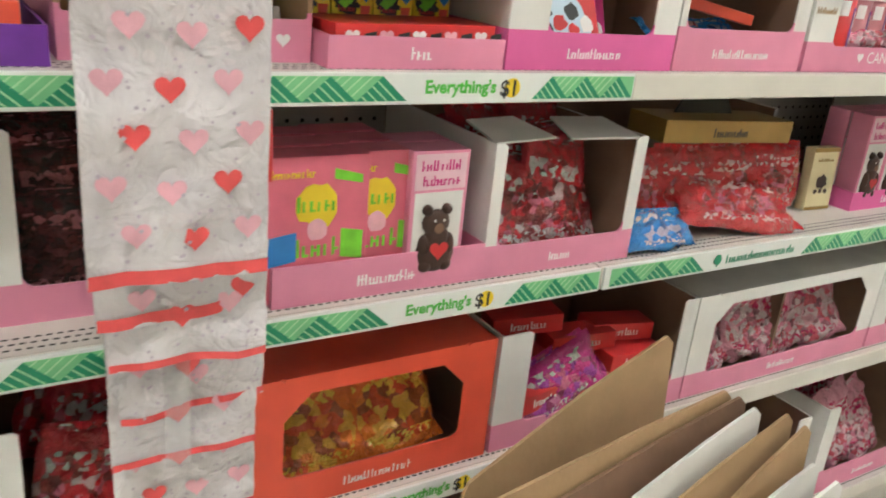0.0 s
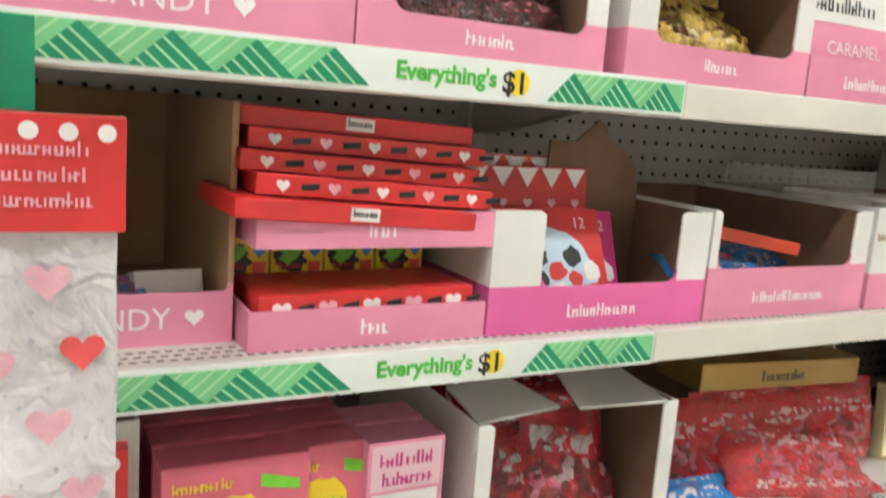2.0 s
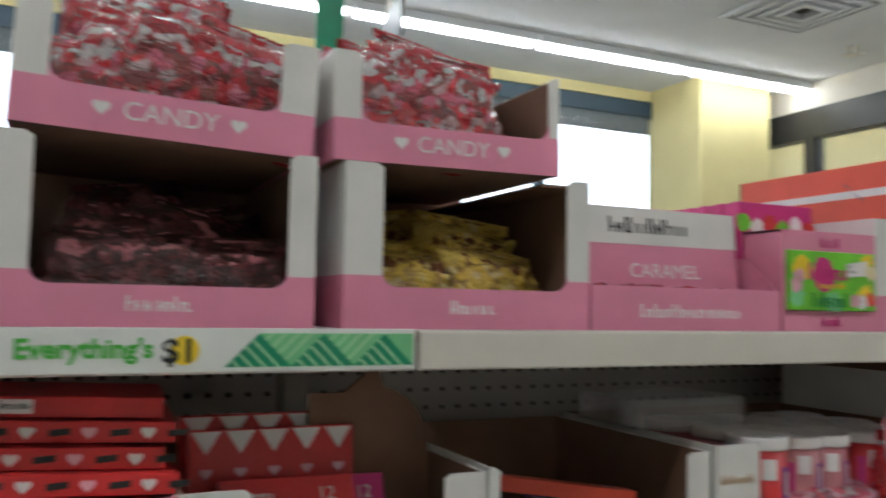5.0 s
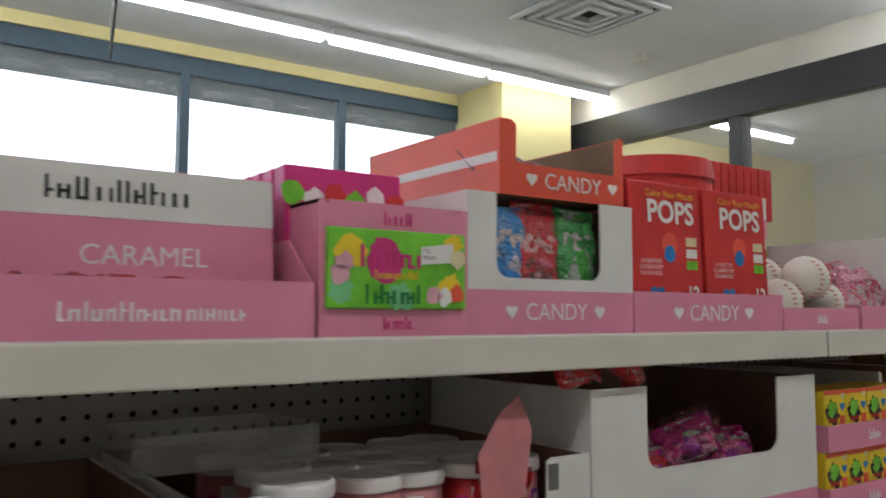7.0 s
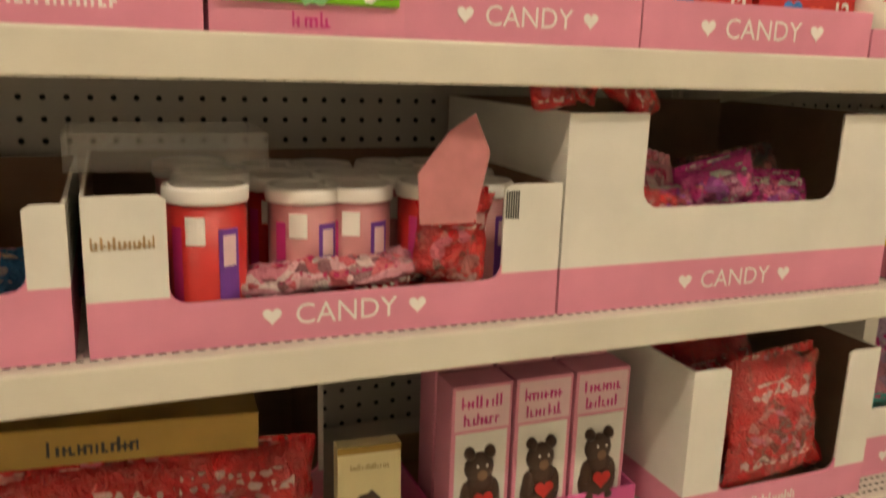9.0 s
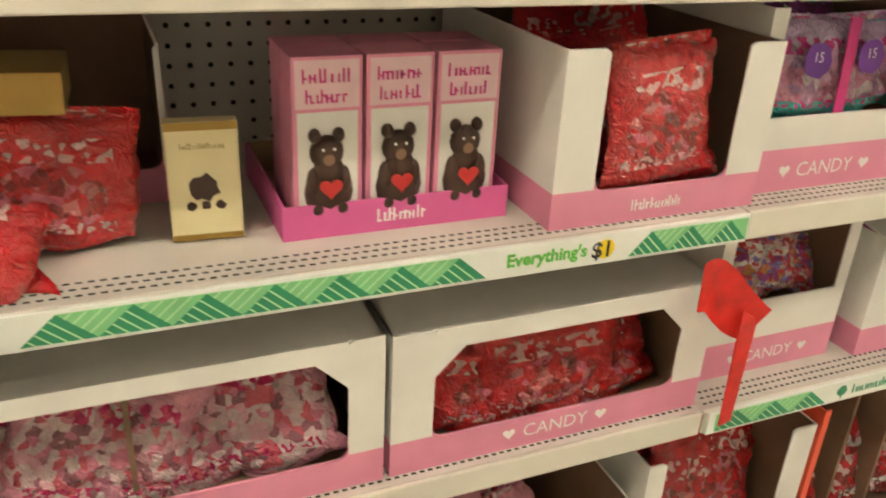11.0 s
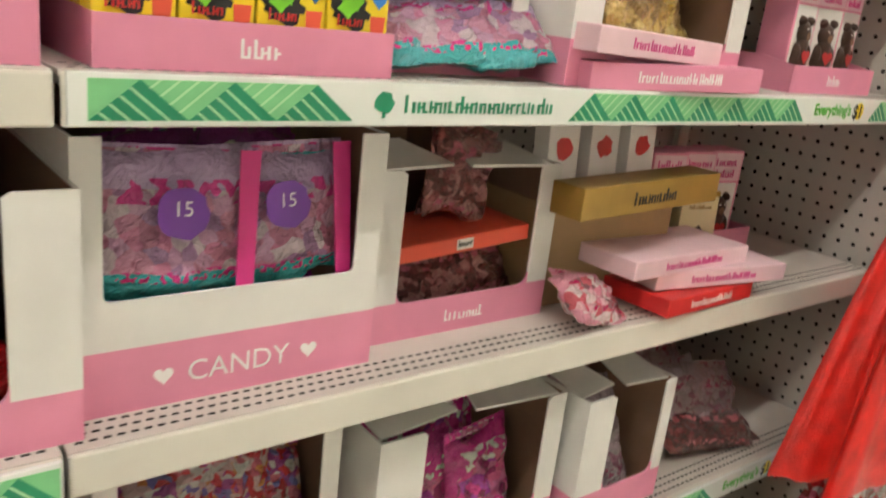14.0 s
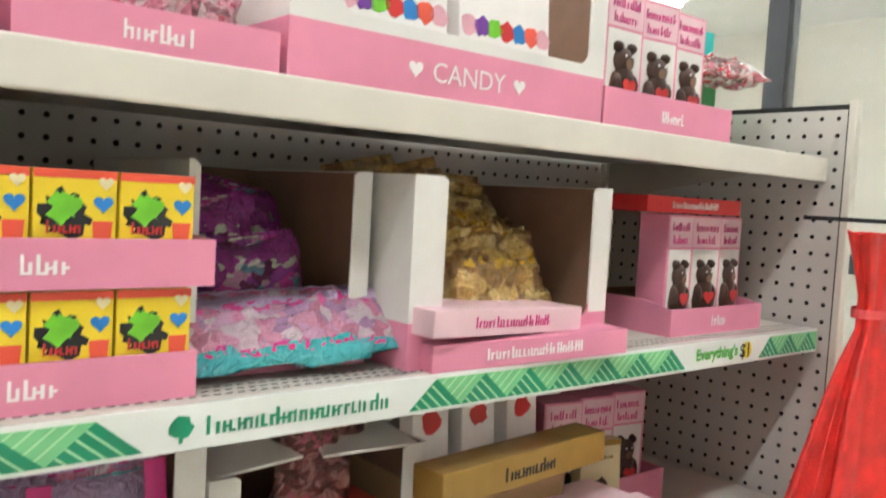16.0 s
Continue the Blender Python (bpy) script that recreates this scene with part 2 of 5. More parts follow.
F = {
    "red": film("red_wrap", (0.52, 0.010, 0.014), [R_, R_, D_, P_, (0.35, 0.02, 0.02), (0.60, 0.22, 0.22)], (0.72, 0.36, 0.36), 60, 0.30),
    "redwhite": film("red_and_white_wrap", (0.42, 0.012, 0.020), [D_, R_, (0.16, 0.04, 0.03), P_, R_, W_, D_], W_, 55, 0.48),
    "choc": film("maroon_wrap", (0.10, 0.018, 0.016), [(0.07, 0.018, 0.014), (0.15, 0.03, 0.03), (0.05, 0.018, 0.014), (0.24, 0.07, 0.07), D_], (0.55, 0.18, 0.20), 75, 0.9),
    "rosefoil": film("rose_foil_wrap", (0.32, 0.10, 0.10), [(0.12, 0.03, 0.03), (0.55, 0.26, 0.26), (0.25, 0.06, 0.06), (0.65, 0.36, 0.34), D_], P_, 80, 1.2, 0.18, 0.5, 1.0),
    "pink": film("pink_wrap", (0.66, 0.26, 0.34), [P_, W_, R_, (0.70, 0.40, 0.44), W_, D_], (0.50, 0.02, 0.10), 60, 0.45),
    "hotpink": film("hot_pink_wrap", (0.55, 0.03, 0.24), [V_, P_, (0.65, 0.03, 0.22), D_, (0.5, 0.2, 0.3)], W_, 50, 0.4),
    "yellow": film("yellow_wrap", (0.62, 0.42, 0.07), [Y_, (0.42, 0.24, 0.04), (0.75, 0.58, 0.22), Y_, (0.28, 0.13, 0.03)], (0.22, 0.08, 0.02), 75, 0.5),
    "goldfoil": film("gold_foil_wrap", (0.62, 0.40, 0.12), [(0.45, 0.25, 0.06), (0.82, 0.58, 0.20), (0.88, 0.70, 0.34), (0.20, 0.10, 0.03)], Y_, 34, 1.6, 0.2, 0.65, 1.0),
    "orange": film("orange_wrap", (0.75, 0.16, 0.02), [Y_, (0.80, 0.22, 0.02), (0.12, 0.04, 0.02), Y_, (0.60, 0.05, 0.02)], Y_, 45, 0.38),
    "blue": film("blue_wrap", (0.03, 0.20, 0.52), [B_, (0.02, 0.05, 0.16), W_, B_], W_, 50, 0.3),
    "lilac": film("lilac_wrap", (0.46, 0.22, 0.46), [(0.55, 0.16, 0.34), (0.42, 0.28, 0.62), (0.20, 0.40, 0.62), (0.60, 0.10, 0.20)], (0.12, 0.34, 0.62), 26, 0.42),
    "purple": film("purple_wrap", (0.30, 0.04, 0.26), [V_, (0.55, 0.05, 0.30), D_, (0.62, 0.35, 0.45), T_], W_, 45, 0.4),
    "multi": film("mixed_colour_wrap", (0.50, 0.10, 0.12), [R_, W_, P_, B_, W_, R_, (0.62, 0.30, 0.06), V_], W_, 70, 1.4),
    "teal": film("pink_and_lilac_character_wrap", (0.50, 0.26, 0.46), [(0.60, 0.24, 0.30), P_, W_, (0.40, 0.10, 0.12), (0.55, 0.30, 0.42), (0.30, 0.16, 0.30)], (0.62, 0.05, 0.26), 48, 0.6, foot=(0.05, 0.42, 0.45), head=(0.52, 0.36, 0.58)),
    "silver": film("silver_foil", (0.58, 0.46, 0.50), [W_, (0.55, 0.40, 0.44), W_, (0.66, 0.50, 0.54), (0.35, 0.05, 0.14)], (0.5, 0.1, 0.2), 75, 0.5, 0.2, 0.4, 1.0),
    "sack": film("treat_sack_wrap", (0.68, 0.63, 0.65), [(0.66, 0.58, 0.62), (0.74, 0.70, 0.72)], (0.70, 0.64, 0.66), 18, 0.0001, 0.10, 0.0, 0.5, fold=20.0),
    "green": film("green_wrap", (0.05, 0.30, 0.06), [(0.1, 0.5, 0.06), W_, (0.1, 0.45, 0.05), W_], W_, 40, 0.3),
}


# ---- mesh helpers ----
def part(name, bm, material, parent=None, label="", loc=None, rot=(0, 0, 0)):
    me = bm
    if isinstance(bm, bmesh.types.BMesh):
        me = bpy.data.meshes.new(name)
        bm.to_mesh(me)
        bm.free()
        me.materials.append(material)
    ob = new(name, me)
    ob.parent = parent
    if loc is not None:
        ob.matrix_basis = pose(*loc, *rot)
    if label:
        ob["label"] = label
    return ob


def thing(name, loc, label, category, group="", rot=(0, 0, 0), kind=""):
    ob = new(name)
    ob.empty_display_size = 0.02
    ob.matrix_basis = pose(*loc, *rot)
    return tagged(ob, label, category, group, kind)


def add_box(bm, x0, x1, y0, y1, z0, z1, bevel=0.0):
    v = [bm.verts.new(p) for p in ((x0, y0, z0), (x1, y0, z0), (x1, y1, z0), (x0, y1, z0), (x0, y0, z1), (x1, y0, z1), (x1, y1, z1), (x0, y1, z1))]
    for f in ((0, 3, 2, 1), (4, 5, 6, 7), (0, 1, 5, 4), (1, 2, 6, 5), (2, 3, 7, 6), (3, 0, 4, 7)):
        bm.faces.new([v[i] for i in f])
    return bm


def box(x0, x1, y0, y1, z0, z1, bevel=0.0):
    bm = add_box(bmesh.new(), x0, x1, y0, y1, z0, z1)
    if bevel:
        bmesh.ops.bevel(bm, geom=bm.edges[:], offset=bevel, segments=2, affect="EDGES", profile=0.5)
    return bm


def plate(pts, y0, y1):
    """An upright panel whose outline (x, z) runs in the front plane, from y0 to y1."""
    bm = bmesh.new()
    a = [bm.verts.new((x, y0, z)) for x, z in pts]
    b = [bm.verts.new((x, y1, z)) for x, z in pts]
    bm.faces.new(a)
    bm.faces.new(b[::-1])
    n = len(pts)
    for i in range(n):
        bm.faces.new((a[(i + 1) % n], a[i], b[i], b[(i + 1) % n]))
    bmesh.ops.recalc_face_normals(bm, faces=bm.faces[:])
    return bm


def arc(cx, cz, r, a0, a1, n=6):
    return [(cx + r * math.cos(radians(a0 + (a1 - a0) * i / n)), cz + r * math.sin(radians(a0 + (a1 - a0) * i / n))) for i in range(n + 1)]


def heart_pts(cx, cz, s):
    out = []
    for i in range(20):
        t = 2 * math.pi * i / 20
        out.append((cx + s * 16 * math.sin(t) ** 3 / 34, cz + s * (13 * math.cos(t) - 5 * math.cos(2 * t) - 2 * math.cos(3 * t) - math.cos(4 * t)) / 34))
    return out


TEXTS = {}


def words(text, height, material, parent, x, y, z, rot=(0, 0, 0), bold=0.0, name="lettering"):
    """Flat lettering centred at x, its base line at z, on the plane y, facing -y."""
    key = (text, round(height, 4), material.name, bold)
    if key not in TEXTS:
        cu = bpy.data.curves.new("lettering", "FONT")
        cu.body, cu.size, cu.align_x, cu.offset, cu.resolution_u = text, height / 0.7, "CENTER", bold, 3
        tmp = bpy.data.objects.new("lettering", cu)
        me = bpy.data.meshes.new_from_object(tmp)
        me.transform(Matrix.Rotation(radians(90), 4, "X"))
        me.materials.clear()
        me.materials.append(material)
        bpy.data.objects.remove(tmp)
        TEXTS[key] = me
    return part(name, TEXTS[key], material, parent, loc=(x, y, z), rot=rot)


def bars(parent, material, x, y, z, w, h, seed=0, name="lettering"):
    """Illegible script: a row of plain strokes."""
    rng = random.Random(seed)
    bm = bmesh.new()
    cx, k = x - w / 2, 0
    while cx < x + w / 2 - h * .15:
        dw = h * rng.uniform(.13, .20)
        tall = rng.choice((.62, .62, .7, 1.0)) if k else 1.0
        add_box(bm, cx, cx + dw, y - 0.0006, y, z, z + h * tall)
        if rng.random() < .62:
            q = z + h * rng.choice((0, .26, .48))
            add_box(bm, cx + dw, cx + dw + h * .2, y - 0.0006, y, q, q + h * .14)
        cx += dw + h * rng.choice((.18, .2, .34))
        k += 1
    return part(name, bm, material, parent)


def candy_print(parent, x, y, z, s):
    words("CANDY", s, M["print"], parent, x, y, z)
    for dx in (-s * 3.55, s * 3.55):
        part("heart_mark", plate(heart_pts(x + dx, z + s * 0.5, s * .95), y - 0.0004, y), M["print"], parent)


def bag_mesh(w, h, d, seed, lumps=1.0):
    """A crinkled pillow bag lying in the x-z plane, base at z = 0, with flat crimped ends."""
    nx, nz = 24, 26
    rng = random.Random(seed)
    ox = Vector((rng.uniform(-50, 50), rng.uniform(-50, 50), rng.uniform(-50, 50)))
    bm = bmesh.new()
    sides = []
    for s in (-1, 1):
        rows = []
        for j in range(nz + 1):
            row = []
            for i in range(nx + 1):
                u, v = i / nx * 2 - 1, j / nz * 2 - 1
                t = max(0, (1 - abs(u) ** 2.6)) ** 0.5 * max(0, 1 - abs(v) ** 4) ** 0.7
                p = Vector((u * w / 2, 0, (v + 1) / 2 * h))
                q = p * (26 / max(0.5, 1)) + ox
                bulge = t * (0.62 + 0.38 * noise.noise(q * 1.3) * lumps + 0.55 * abs(noise.noise(q * 2.3)) * lumps - 0.30 * abs(noise.noise(q * 5.0)))
                edge = 0.024 * w / 0.15 * noise.noise(q * 0.9 + Vector((0, s, 9)))
                row.append(bm.verts.new((p.x + edge * abs(v) + 0.006 * noise.noise(q * 2) * t, s * d / 2 * bulge + 0.004 * noise.noise(q * 1.7), p.z + 0.014 * noise.noise(q * 0.8 + Vector((7, 7, 7))))))
            rows.append(row)
        sides.append(rows)
        for j in range(nz):
            for i in range(nx):
                f = (rows[j][i], rows[j][i + 1], rows[j + 1][i + 1], rows[j + 1][i])
                bm.faces.new(f if s < 0 else f[::-1])
    bmesh.ops.remove_doubles(bm, verts=bm.verts[:], dist=0.0015)
    for f in bm.faces:
        f.smooth = True
    return bm


BAGS = {}


def bag(film_name, loc, w, h, d, label, rot=(0, 0, 0), seed=1, category="candy bag", group="", name="candy_bag", card=None):
    key = (film_name, round(w, 2), round(h, 2), round(d, 3), seed % 4)
    ob = None
    if key not in BAGS:
        bm = bag_mesh(w, h, d, seed)
        ob = part(name, bm, F[film_name], None, loc=loc, rot=rot)
        BAGS[key] = ob.data
    else:
        ob = part(name, BAGS[key], None, None, loc=loc, rot=rot)
    tagged(ob, label, category, group)
    sk = ("seal", round(w, 2))
    if (sk, film_name) not in BAGS:
        bm = bmesh.new()
        n = 22
        for k in range(n):
            x0, x1 = (k / n - .5) * w * .96, ((k + 1) / n - .5) * w * .96
            y0, y1 = (.0012 if k % 2 else -.0012), (-.0012 if k % 2 else .0012)
            bm.faces.new([bm.verts.new(p) for p in ((x0, y0, -.004), (x1, y1, -.004), (x1, y1, .009), (x0, y0, .009))])
        sl = part("top_seal", bm, F[film_name], ob, loc=(0, 0, h))
        BAGS[sk, film_name] = BAGS.get((sk, film_name), sl.data)
    else:
        part("top_seal", BAGS[sk, film_name], None, ob, loc=(0, 0, h))
    if card:
        part("print_panel", plate([(-w * .28, h * .45), (w * .28, h * .45), (w * .3, h * .8), (-w * .3, h * .8)], -d * 0.52, -d * 0.50), M[card], ob)
    return ob


def pile(film_name, x0, x1, y0, y1, z, rows, label, w=0.12, h=0.09, seed=0, group="", n=None, flat=55):
    """Separate bags heaped in a carton, leaning back on one another."""
    rng = random.Random(seed)
    n = n or max(1, int((x1 - x0) / (w * 0.6)))
    for r in range(rows):
        for i in range(n):
            x = x0 + w / 2 + (x1 - x0 - w) * ((i / (n - 1) if r % 2 == 0 else (i + 0.3) / (n - 0.4)) if n > 1 else 0.5)
            y = y0 + 0.03 + r * (y1 - y0 - 0.06) / max(1, rows)
            bag(film_name, (x, y, z + 0.004 + 0.014 * r + 0.010 * (i % 2)), w * rng.uniform(.9, 1.05), h * rng.uniform(.95, 1.2) * (1 + 0.10 * r), 0.05, label, (-rng.uniform(12, flat * 0.6), rng.uniform(-16, 16), rng.uniform(-14, 14)), seed + i + 3 * r, group=group)


def carton(x0, x1, z, h, depth=0.27, pink=0.045, ol=0.03, orr=0.03, ob_=0.045, ot=None, y=0.018, back=None, label="", text=None, mark=None, band="pink", skin="white", flaps=False, rot=(0, 0, 0), r=0.014, div=0):
    """A shelf-ready display carton: printed band, cut-away front with rounded corners, brown inside."""
    w = x1 - x0
    c = thing("display_carton", ((x0 + x1) / 2, y, z), label or "white and pink cardboard display carton with a cut-away front", "display carton", rot=rot)
    a, T = w / 2, 0.003
    sk, bd = M[skin], M[band]
    lo, hi = -a + ol, a - orr
    low = min(ob_, pink)
    # front: band with the opening's floor, then two posts
    pts = [(-a, 0), (a, 0), (a, pink)]
    if ob_ < pink:
        pts += [(hi, pink), *arc(hi - r, ob_ + r, r, 0, -90, 4), *arc(lo + r, ob_ + r, r, -90, -180, 4), (lo, pink)]
    pts += [(-a, pink)]
    part("front_band", plate(pts, 0, T), bd, c)
    if ob_ >= pink:
        pts = [(-a, pink), (a, pink), (a, h if ot is None else h), (hi, h)]
        if ot is None:
            pts += [*arc(hi - r, ob_ + r, r, 0, -90, 4), *arc(lo + r, ob_ + r, r, -90, -180, 4), (lo, h), (-a, h)]
            part("front_panel", plate(pts, 0, T), sk, c)
        else:
            part("front_panel", plate([(-a, pink), (a, pink), (a, ob_), (-a, ob_)], 0, T), sk, c)
    if ob_ < pink or ot is not None:
        b0 = max(pink, ob_) if ot is not None else pink
        part("front_post", plate([(-a, b0), (lo, b0), (lo, h - 0.004), (lo - 0.006, h), (-a, h)], 0, T), sk, c)
        part("front_post", plate([(hi, b0), (a, b0), (a, h), (hi + 0.006, h), (hi, h - 0.004)], 0, T), sk, c)
    if ot is not None:
        ch = 0.035
        part("front_header", plate([(lo, ot), (hi, ot), (hi, h), (lo, h)], 0, T), sk, c)
        part("corner_gusset", plate([(lo, ot), (lo, ot - ch), (lo + ch, ot)], 0, T), sk, c)
        part("corner_gusset", plate([(hi, ot), (hi - ch, ot), (hi, ot - ch)], 0, T), sk, c)
        part("top_panel", box(-a, a, T, depth, h - T, h), sk, c)
    hb = back or h
    for s in (-1, 1):
        xo, xi = s * a, s * (a - T)
        part("side_band", box(min(xo, xi), max(xo, xi), T, depth, 0, pink), bd, c)
        part("side_panel", box(min(xo, xi), max(xo, xi), T, depth, pink, h), sk, c)
        part("side_liner", box(min(xi, xi - s * .001), max(xi, xi - s * .001), T, depth - T, 0.002, h - 0.001), M["kraft" if skin == "kraft" else "brown"], c)
    part("back_panel", plate([(-a, 0), (a, 0), (a, hb), (-a, hb)], depth - T, depth), M["kraft" if skin == "kraft" else "brown"], c)
    part("bottom_panel", box(-a + T, a - T, T, depth - T, 0.0, 0.002), M["brown"], c)
    bmf = plate([(p[0], p[1]) for p in [(-a + T, 0.002), (a - T, 0.002), (a - T, low), (-a + T, low)]], T, T + 0.001)
    part("front_liner", bmf, M["brown"], c)
    for i in range(div):
        xd = lo + (hi - lo) * (i + 1) / (div + 1)
        part("divider", box(xd - .003, xd + .003, 0.03, depth - .01, .002, h - .012), M["brown"], c)
    if flaps:
        part("top_flap", plate([(-a * .95, 0), (-a * .1, 0), (-a * .25, .07), (-a * .9, .07)], 0, 0.003), sk, c, "folded-in top flap", loc=(0, 0.03, h - .002), rot=(-78, 0, 8))
        part("top_flap", plate([(a * .05, 0), (a * .95, 0), (a * .9, .09), (a * .2, .09)], 0, 0.003), sk, c, "folded-in top flap", loc=(0, 0.02, h - .002), rot=(-84, 0, -6))
    if text:
        candy_print(c, 0, -0.0008, pink * 0.32, min(0.0185, pink * 0.40, w * 0.075))
    if mark:
        bars(c, M["print"], 0, 0, pink * 0.3, mark, min(.0125, pink * 0.34), int(x0 * 1000))
    return c


def tray(x0, x1, z, h, depth=0.2, y=0.018, label="", text=None, mark=None, band="pink", side=None, rot=(0, 0, 0)):
    w, T = x1 - x0, 0.003
    c = thing("cardboard_tray", ((x0 + x1) / 2, y, z), label or "low pink cardboard tray on a store shelf", "cardboard tray", rot=rot)
    a, hs = w / 2, side or h
    part("front_band", plate([(-a, 0), (a, 0), (a, h), (-a, h)], 0, T), M[band], c)
    for s in (-1, 1):
        bm = bmesh.new()
        xo = s * a - (T if s > 0 else 0)
        vs = [(T, 0), (depth, 0), (depth, hs), (0.05, hs), (T, h)]
        A = [bm.verts.new((xo, p, q)) for p, q in vs]
        B = [bm.verts.new((xo + T, p, q)) for p, q in vs]
        bm.faces.new(A)
        bm.faces.new(B[::-1])
        for i in range(5):
            bm.faces.new((A[(i + 1) % 5], A[i], B[i], B[(i + 1) % 5]))
        bmesh.ops.recalc_face_normals(bm, faces=bm.faces[:])
        part("side_panel", bm, M[band], c)
    part("back_panel", box(-a + T, a - T, depth - T, depth, 0, hs), M["kraft"], c)
    part("bottom_panel", box(-a + T, a - T, T, depth - T, 0, 0.002), M["kraft"], c)
    if text:
        candy_print(c, 0, -0.0008, h * 0.28, min(0.020, h * 0.42, w * .085))
    if mark:
        bars(c, M["print"], 0, 0, h * 0.3, mark * .85, min(.014, h * 0.4), int(x0 * 977))
    return c


def packet(x, y, z, w, h, d, material, label, rot=(0, 0, 0), category="candy box", group="", name="candy_box"):
    """A folded-card box, centred at x, its front at y."""
    c = thing(name, (x, y, z), label, category, group, rot)
    part("box_body", box(-w / 2, w / 2, 0, d, 0, h, 0.0012), M[material], c)
    return c


def dot_pts(cx, cz, r, n=14, wob=0.0, seed=0):
    rng = random.Random(seed)
    return [(cx + r * (1 + rng.uniform(-wob, wob)) * math.cos(2 * math.pi * i / n), cz + r * (1 + rng.uniform(-wob, wob)) * math.sin(2 * math.pi * i / n)) for i in range(n)]


def decal(parent, pts, material, y=-0.0006, name="print_mark"):
    return part(name, plate(pts, y, y + 0.0005), M[material], parent)


def bear_box(x, y, z, rot=(0, 0, 0), w=0.078, h=0.165, d=0.045, kind=0):
    c = packet(x, y, z, w, h, d, "pink", "pink window box holding a chocolate figure with a red heart", rot, "candy box", "chocolate figure boxes")
    a = w / 2
    decal(c, [(-a * .86, h * .1), (a * .86, h * .1), (a * .86, h * .70), (-a * .86, h * .70)], "white", name="window")
    decal(c, [(-a * .9, h * .72), (a * .9, h * .72), (a * .9, h * .98), (-a * .9, h * .98)], "blush", name="title_panel")
    bars(c, M["mag"], 0, -0.0010, h * .86, w * .70, h * .075, 3 + kind)
    bars(c, M["mag"], 0, -0.0010, h * .75, w * .62, h * .075, 7 + kind)
    bars(c, M["red"], 0, -0.0004, h * .025, w * .7, h * .045, 9)
    key = "figure%d" % (kind == 1)
    if key not in BAGS:
        bm = bmesh.new()
        balls = [(0, .24, .72, .15), (0, .36, .46, .10), (-.05, .475, .50, .10), (-.45, .30, .20, .09), (.45, .30, .20, .09), (-.36, .15, .26, .055), (.36, .15, .26, .055)]
        balls += [(s_ * .34 - .05, .572, .18, .042) for s_ in (-1, 1)]
        for px, pz, rx, rz in balls:
            bmesh.ops.create_uvsphere(bm, u_segments=12, v_segments=8, radius=1, matrix=Matrix.Translation((px * a, -.001, pz * h)) @ Matrix.Diagonal((rx * a, .009, rz * h, 1)))
        for f in bm.faces:
            f.smooth = True
        fig = part("chocolate_figure", bm, M["choc"], c, "dark chocolate bear figure")
        fig.matrix_basis = Matrix.Diagonal((a, 1, h, 1)) @ Matrix.Diagonal((1 / a, 1, 1 / h, 1))
        BAGS[key] = (fig.data, a, h)
    else:
        me, a0, h0 = BAGS[key]
        part("chocolate_figure", me, None, c, "dark chocolate bear figure").matrix_basis = Matrix.Diagonal((a / a0, 1, h / h0, 1))
    decal(c, dot_pts(-a * .05, h * .445, a * .17, 12), "brown", -0.0108, "muzzle")
    for s in (-1, 1):
        decal(c, dot_pts(s * a * .16 - a * .05, h * .505, a * .045, 8), "print", -0.0104, "figure_eye")
    decal(c, heart_pts(0, h * .28, a * .72), "red", -0.0112, "heart_mark")
    return c


def sour_box(x, y, z, w=0.058, h=0.062, d=0.02, rot=(0, 0, 0)):
    c = packet(x, y, z, w, h, d, "yellow", "small yellow candy box with green and black splash print", rot, "candy box", "yellow candy boxes")
    decal(c, [(-w * .5, h * .9), (w * .5, h * .9), (w * .5, h), (-w * .5, h)], "orange", -0.0004)
    decal(c, dot_pts(-w * .14, h * .5, w * .28, 30, .30, 3), "ink", -0.0005)
    bars(c, M["red"], -w * .14, -0.0012, h * .28, w * .42, h * .14, 5)
    decal(c, dot_pts(-w * .14, h * .58, w * .19, 26, .30, 5), "lime", -0.0010)
    decal(c, [(w * .22, h * .1), (w * .42, h * .1), (w * .45, h * .42), (w * .2, h * .42)], "orange", -0.0005)
    decal(c, heart_pts(w * .33, h * .62, w * .26), "blue", -0.0008)
    decal(c, heart_pts(w * .36, h * .86, w * .2), "cream", -0.0008)
    return c


def flat_box(x, y, z, w, d, h, material, label, rot=(0, 0, 0), code=True, script="print"):
    c = packet(x, y, z, w, h, d, material, label, rot, "candy box", "flat candy boxes")
    if code:
        decal(c, [(-w * .06, h * .2), (w * .06, h * .2), (w * .06, h * .85), (-w * .06, h * .85)], "print", -0.0005)
        bars(c, M["ink"], 0, -0.0007, h * .4, w * .1, h * .38, 4, "barcode")
    elif script == "hearts":
        for i in range(5):
            decal(c, heart_pts(-w * .4 + w * .2 * i, h * .5, h * .7), "rose" if i % 2 else "print")
            decal(c, [(-w * .33 + w * .2 * i, h * .3), (-w * .26 + w * .2 * i, h * .4), (-w * .26 + w * .2 * i, h * .7), (-w * .33 + w * .2 * i, h * .6)], "ink")
    else:
        bars(c, M[script], 0, 0, h * .3, w * .5, h * .42, 6)
    return c


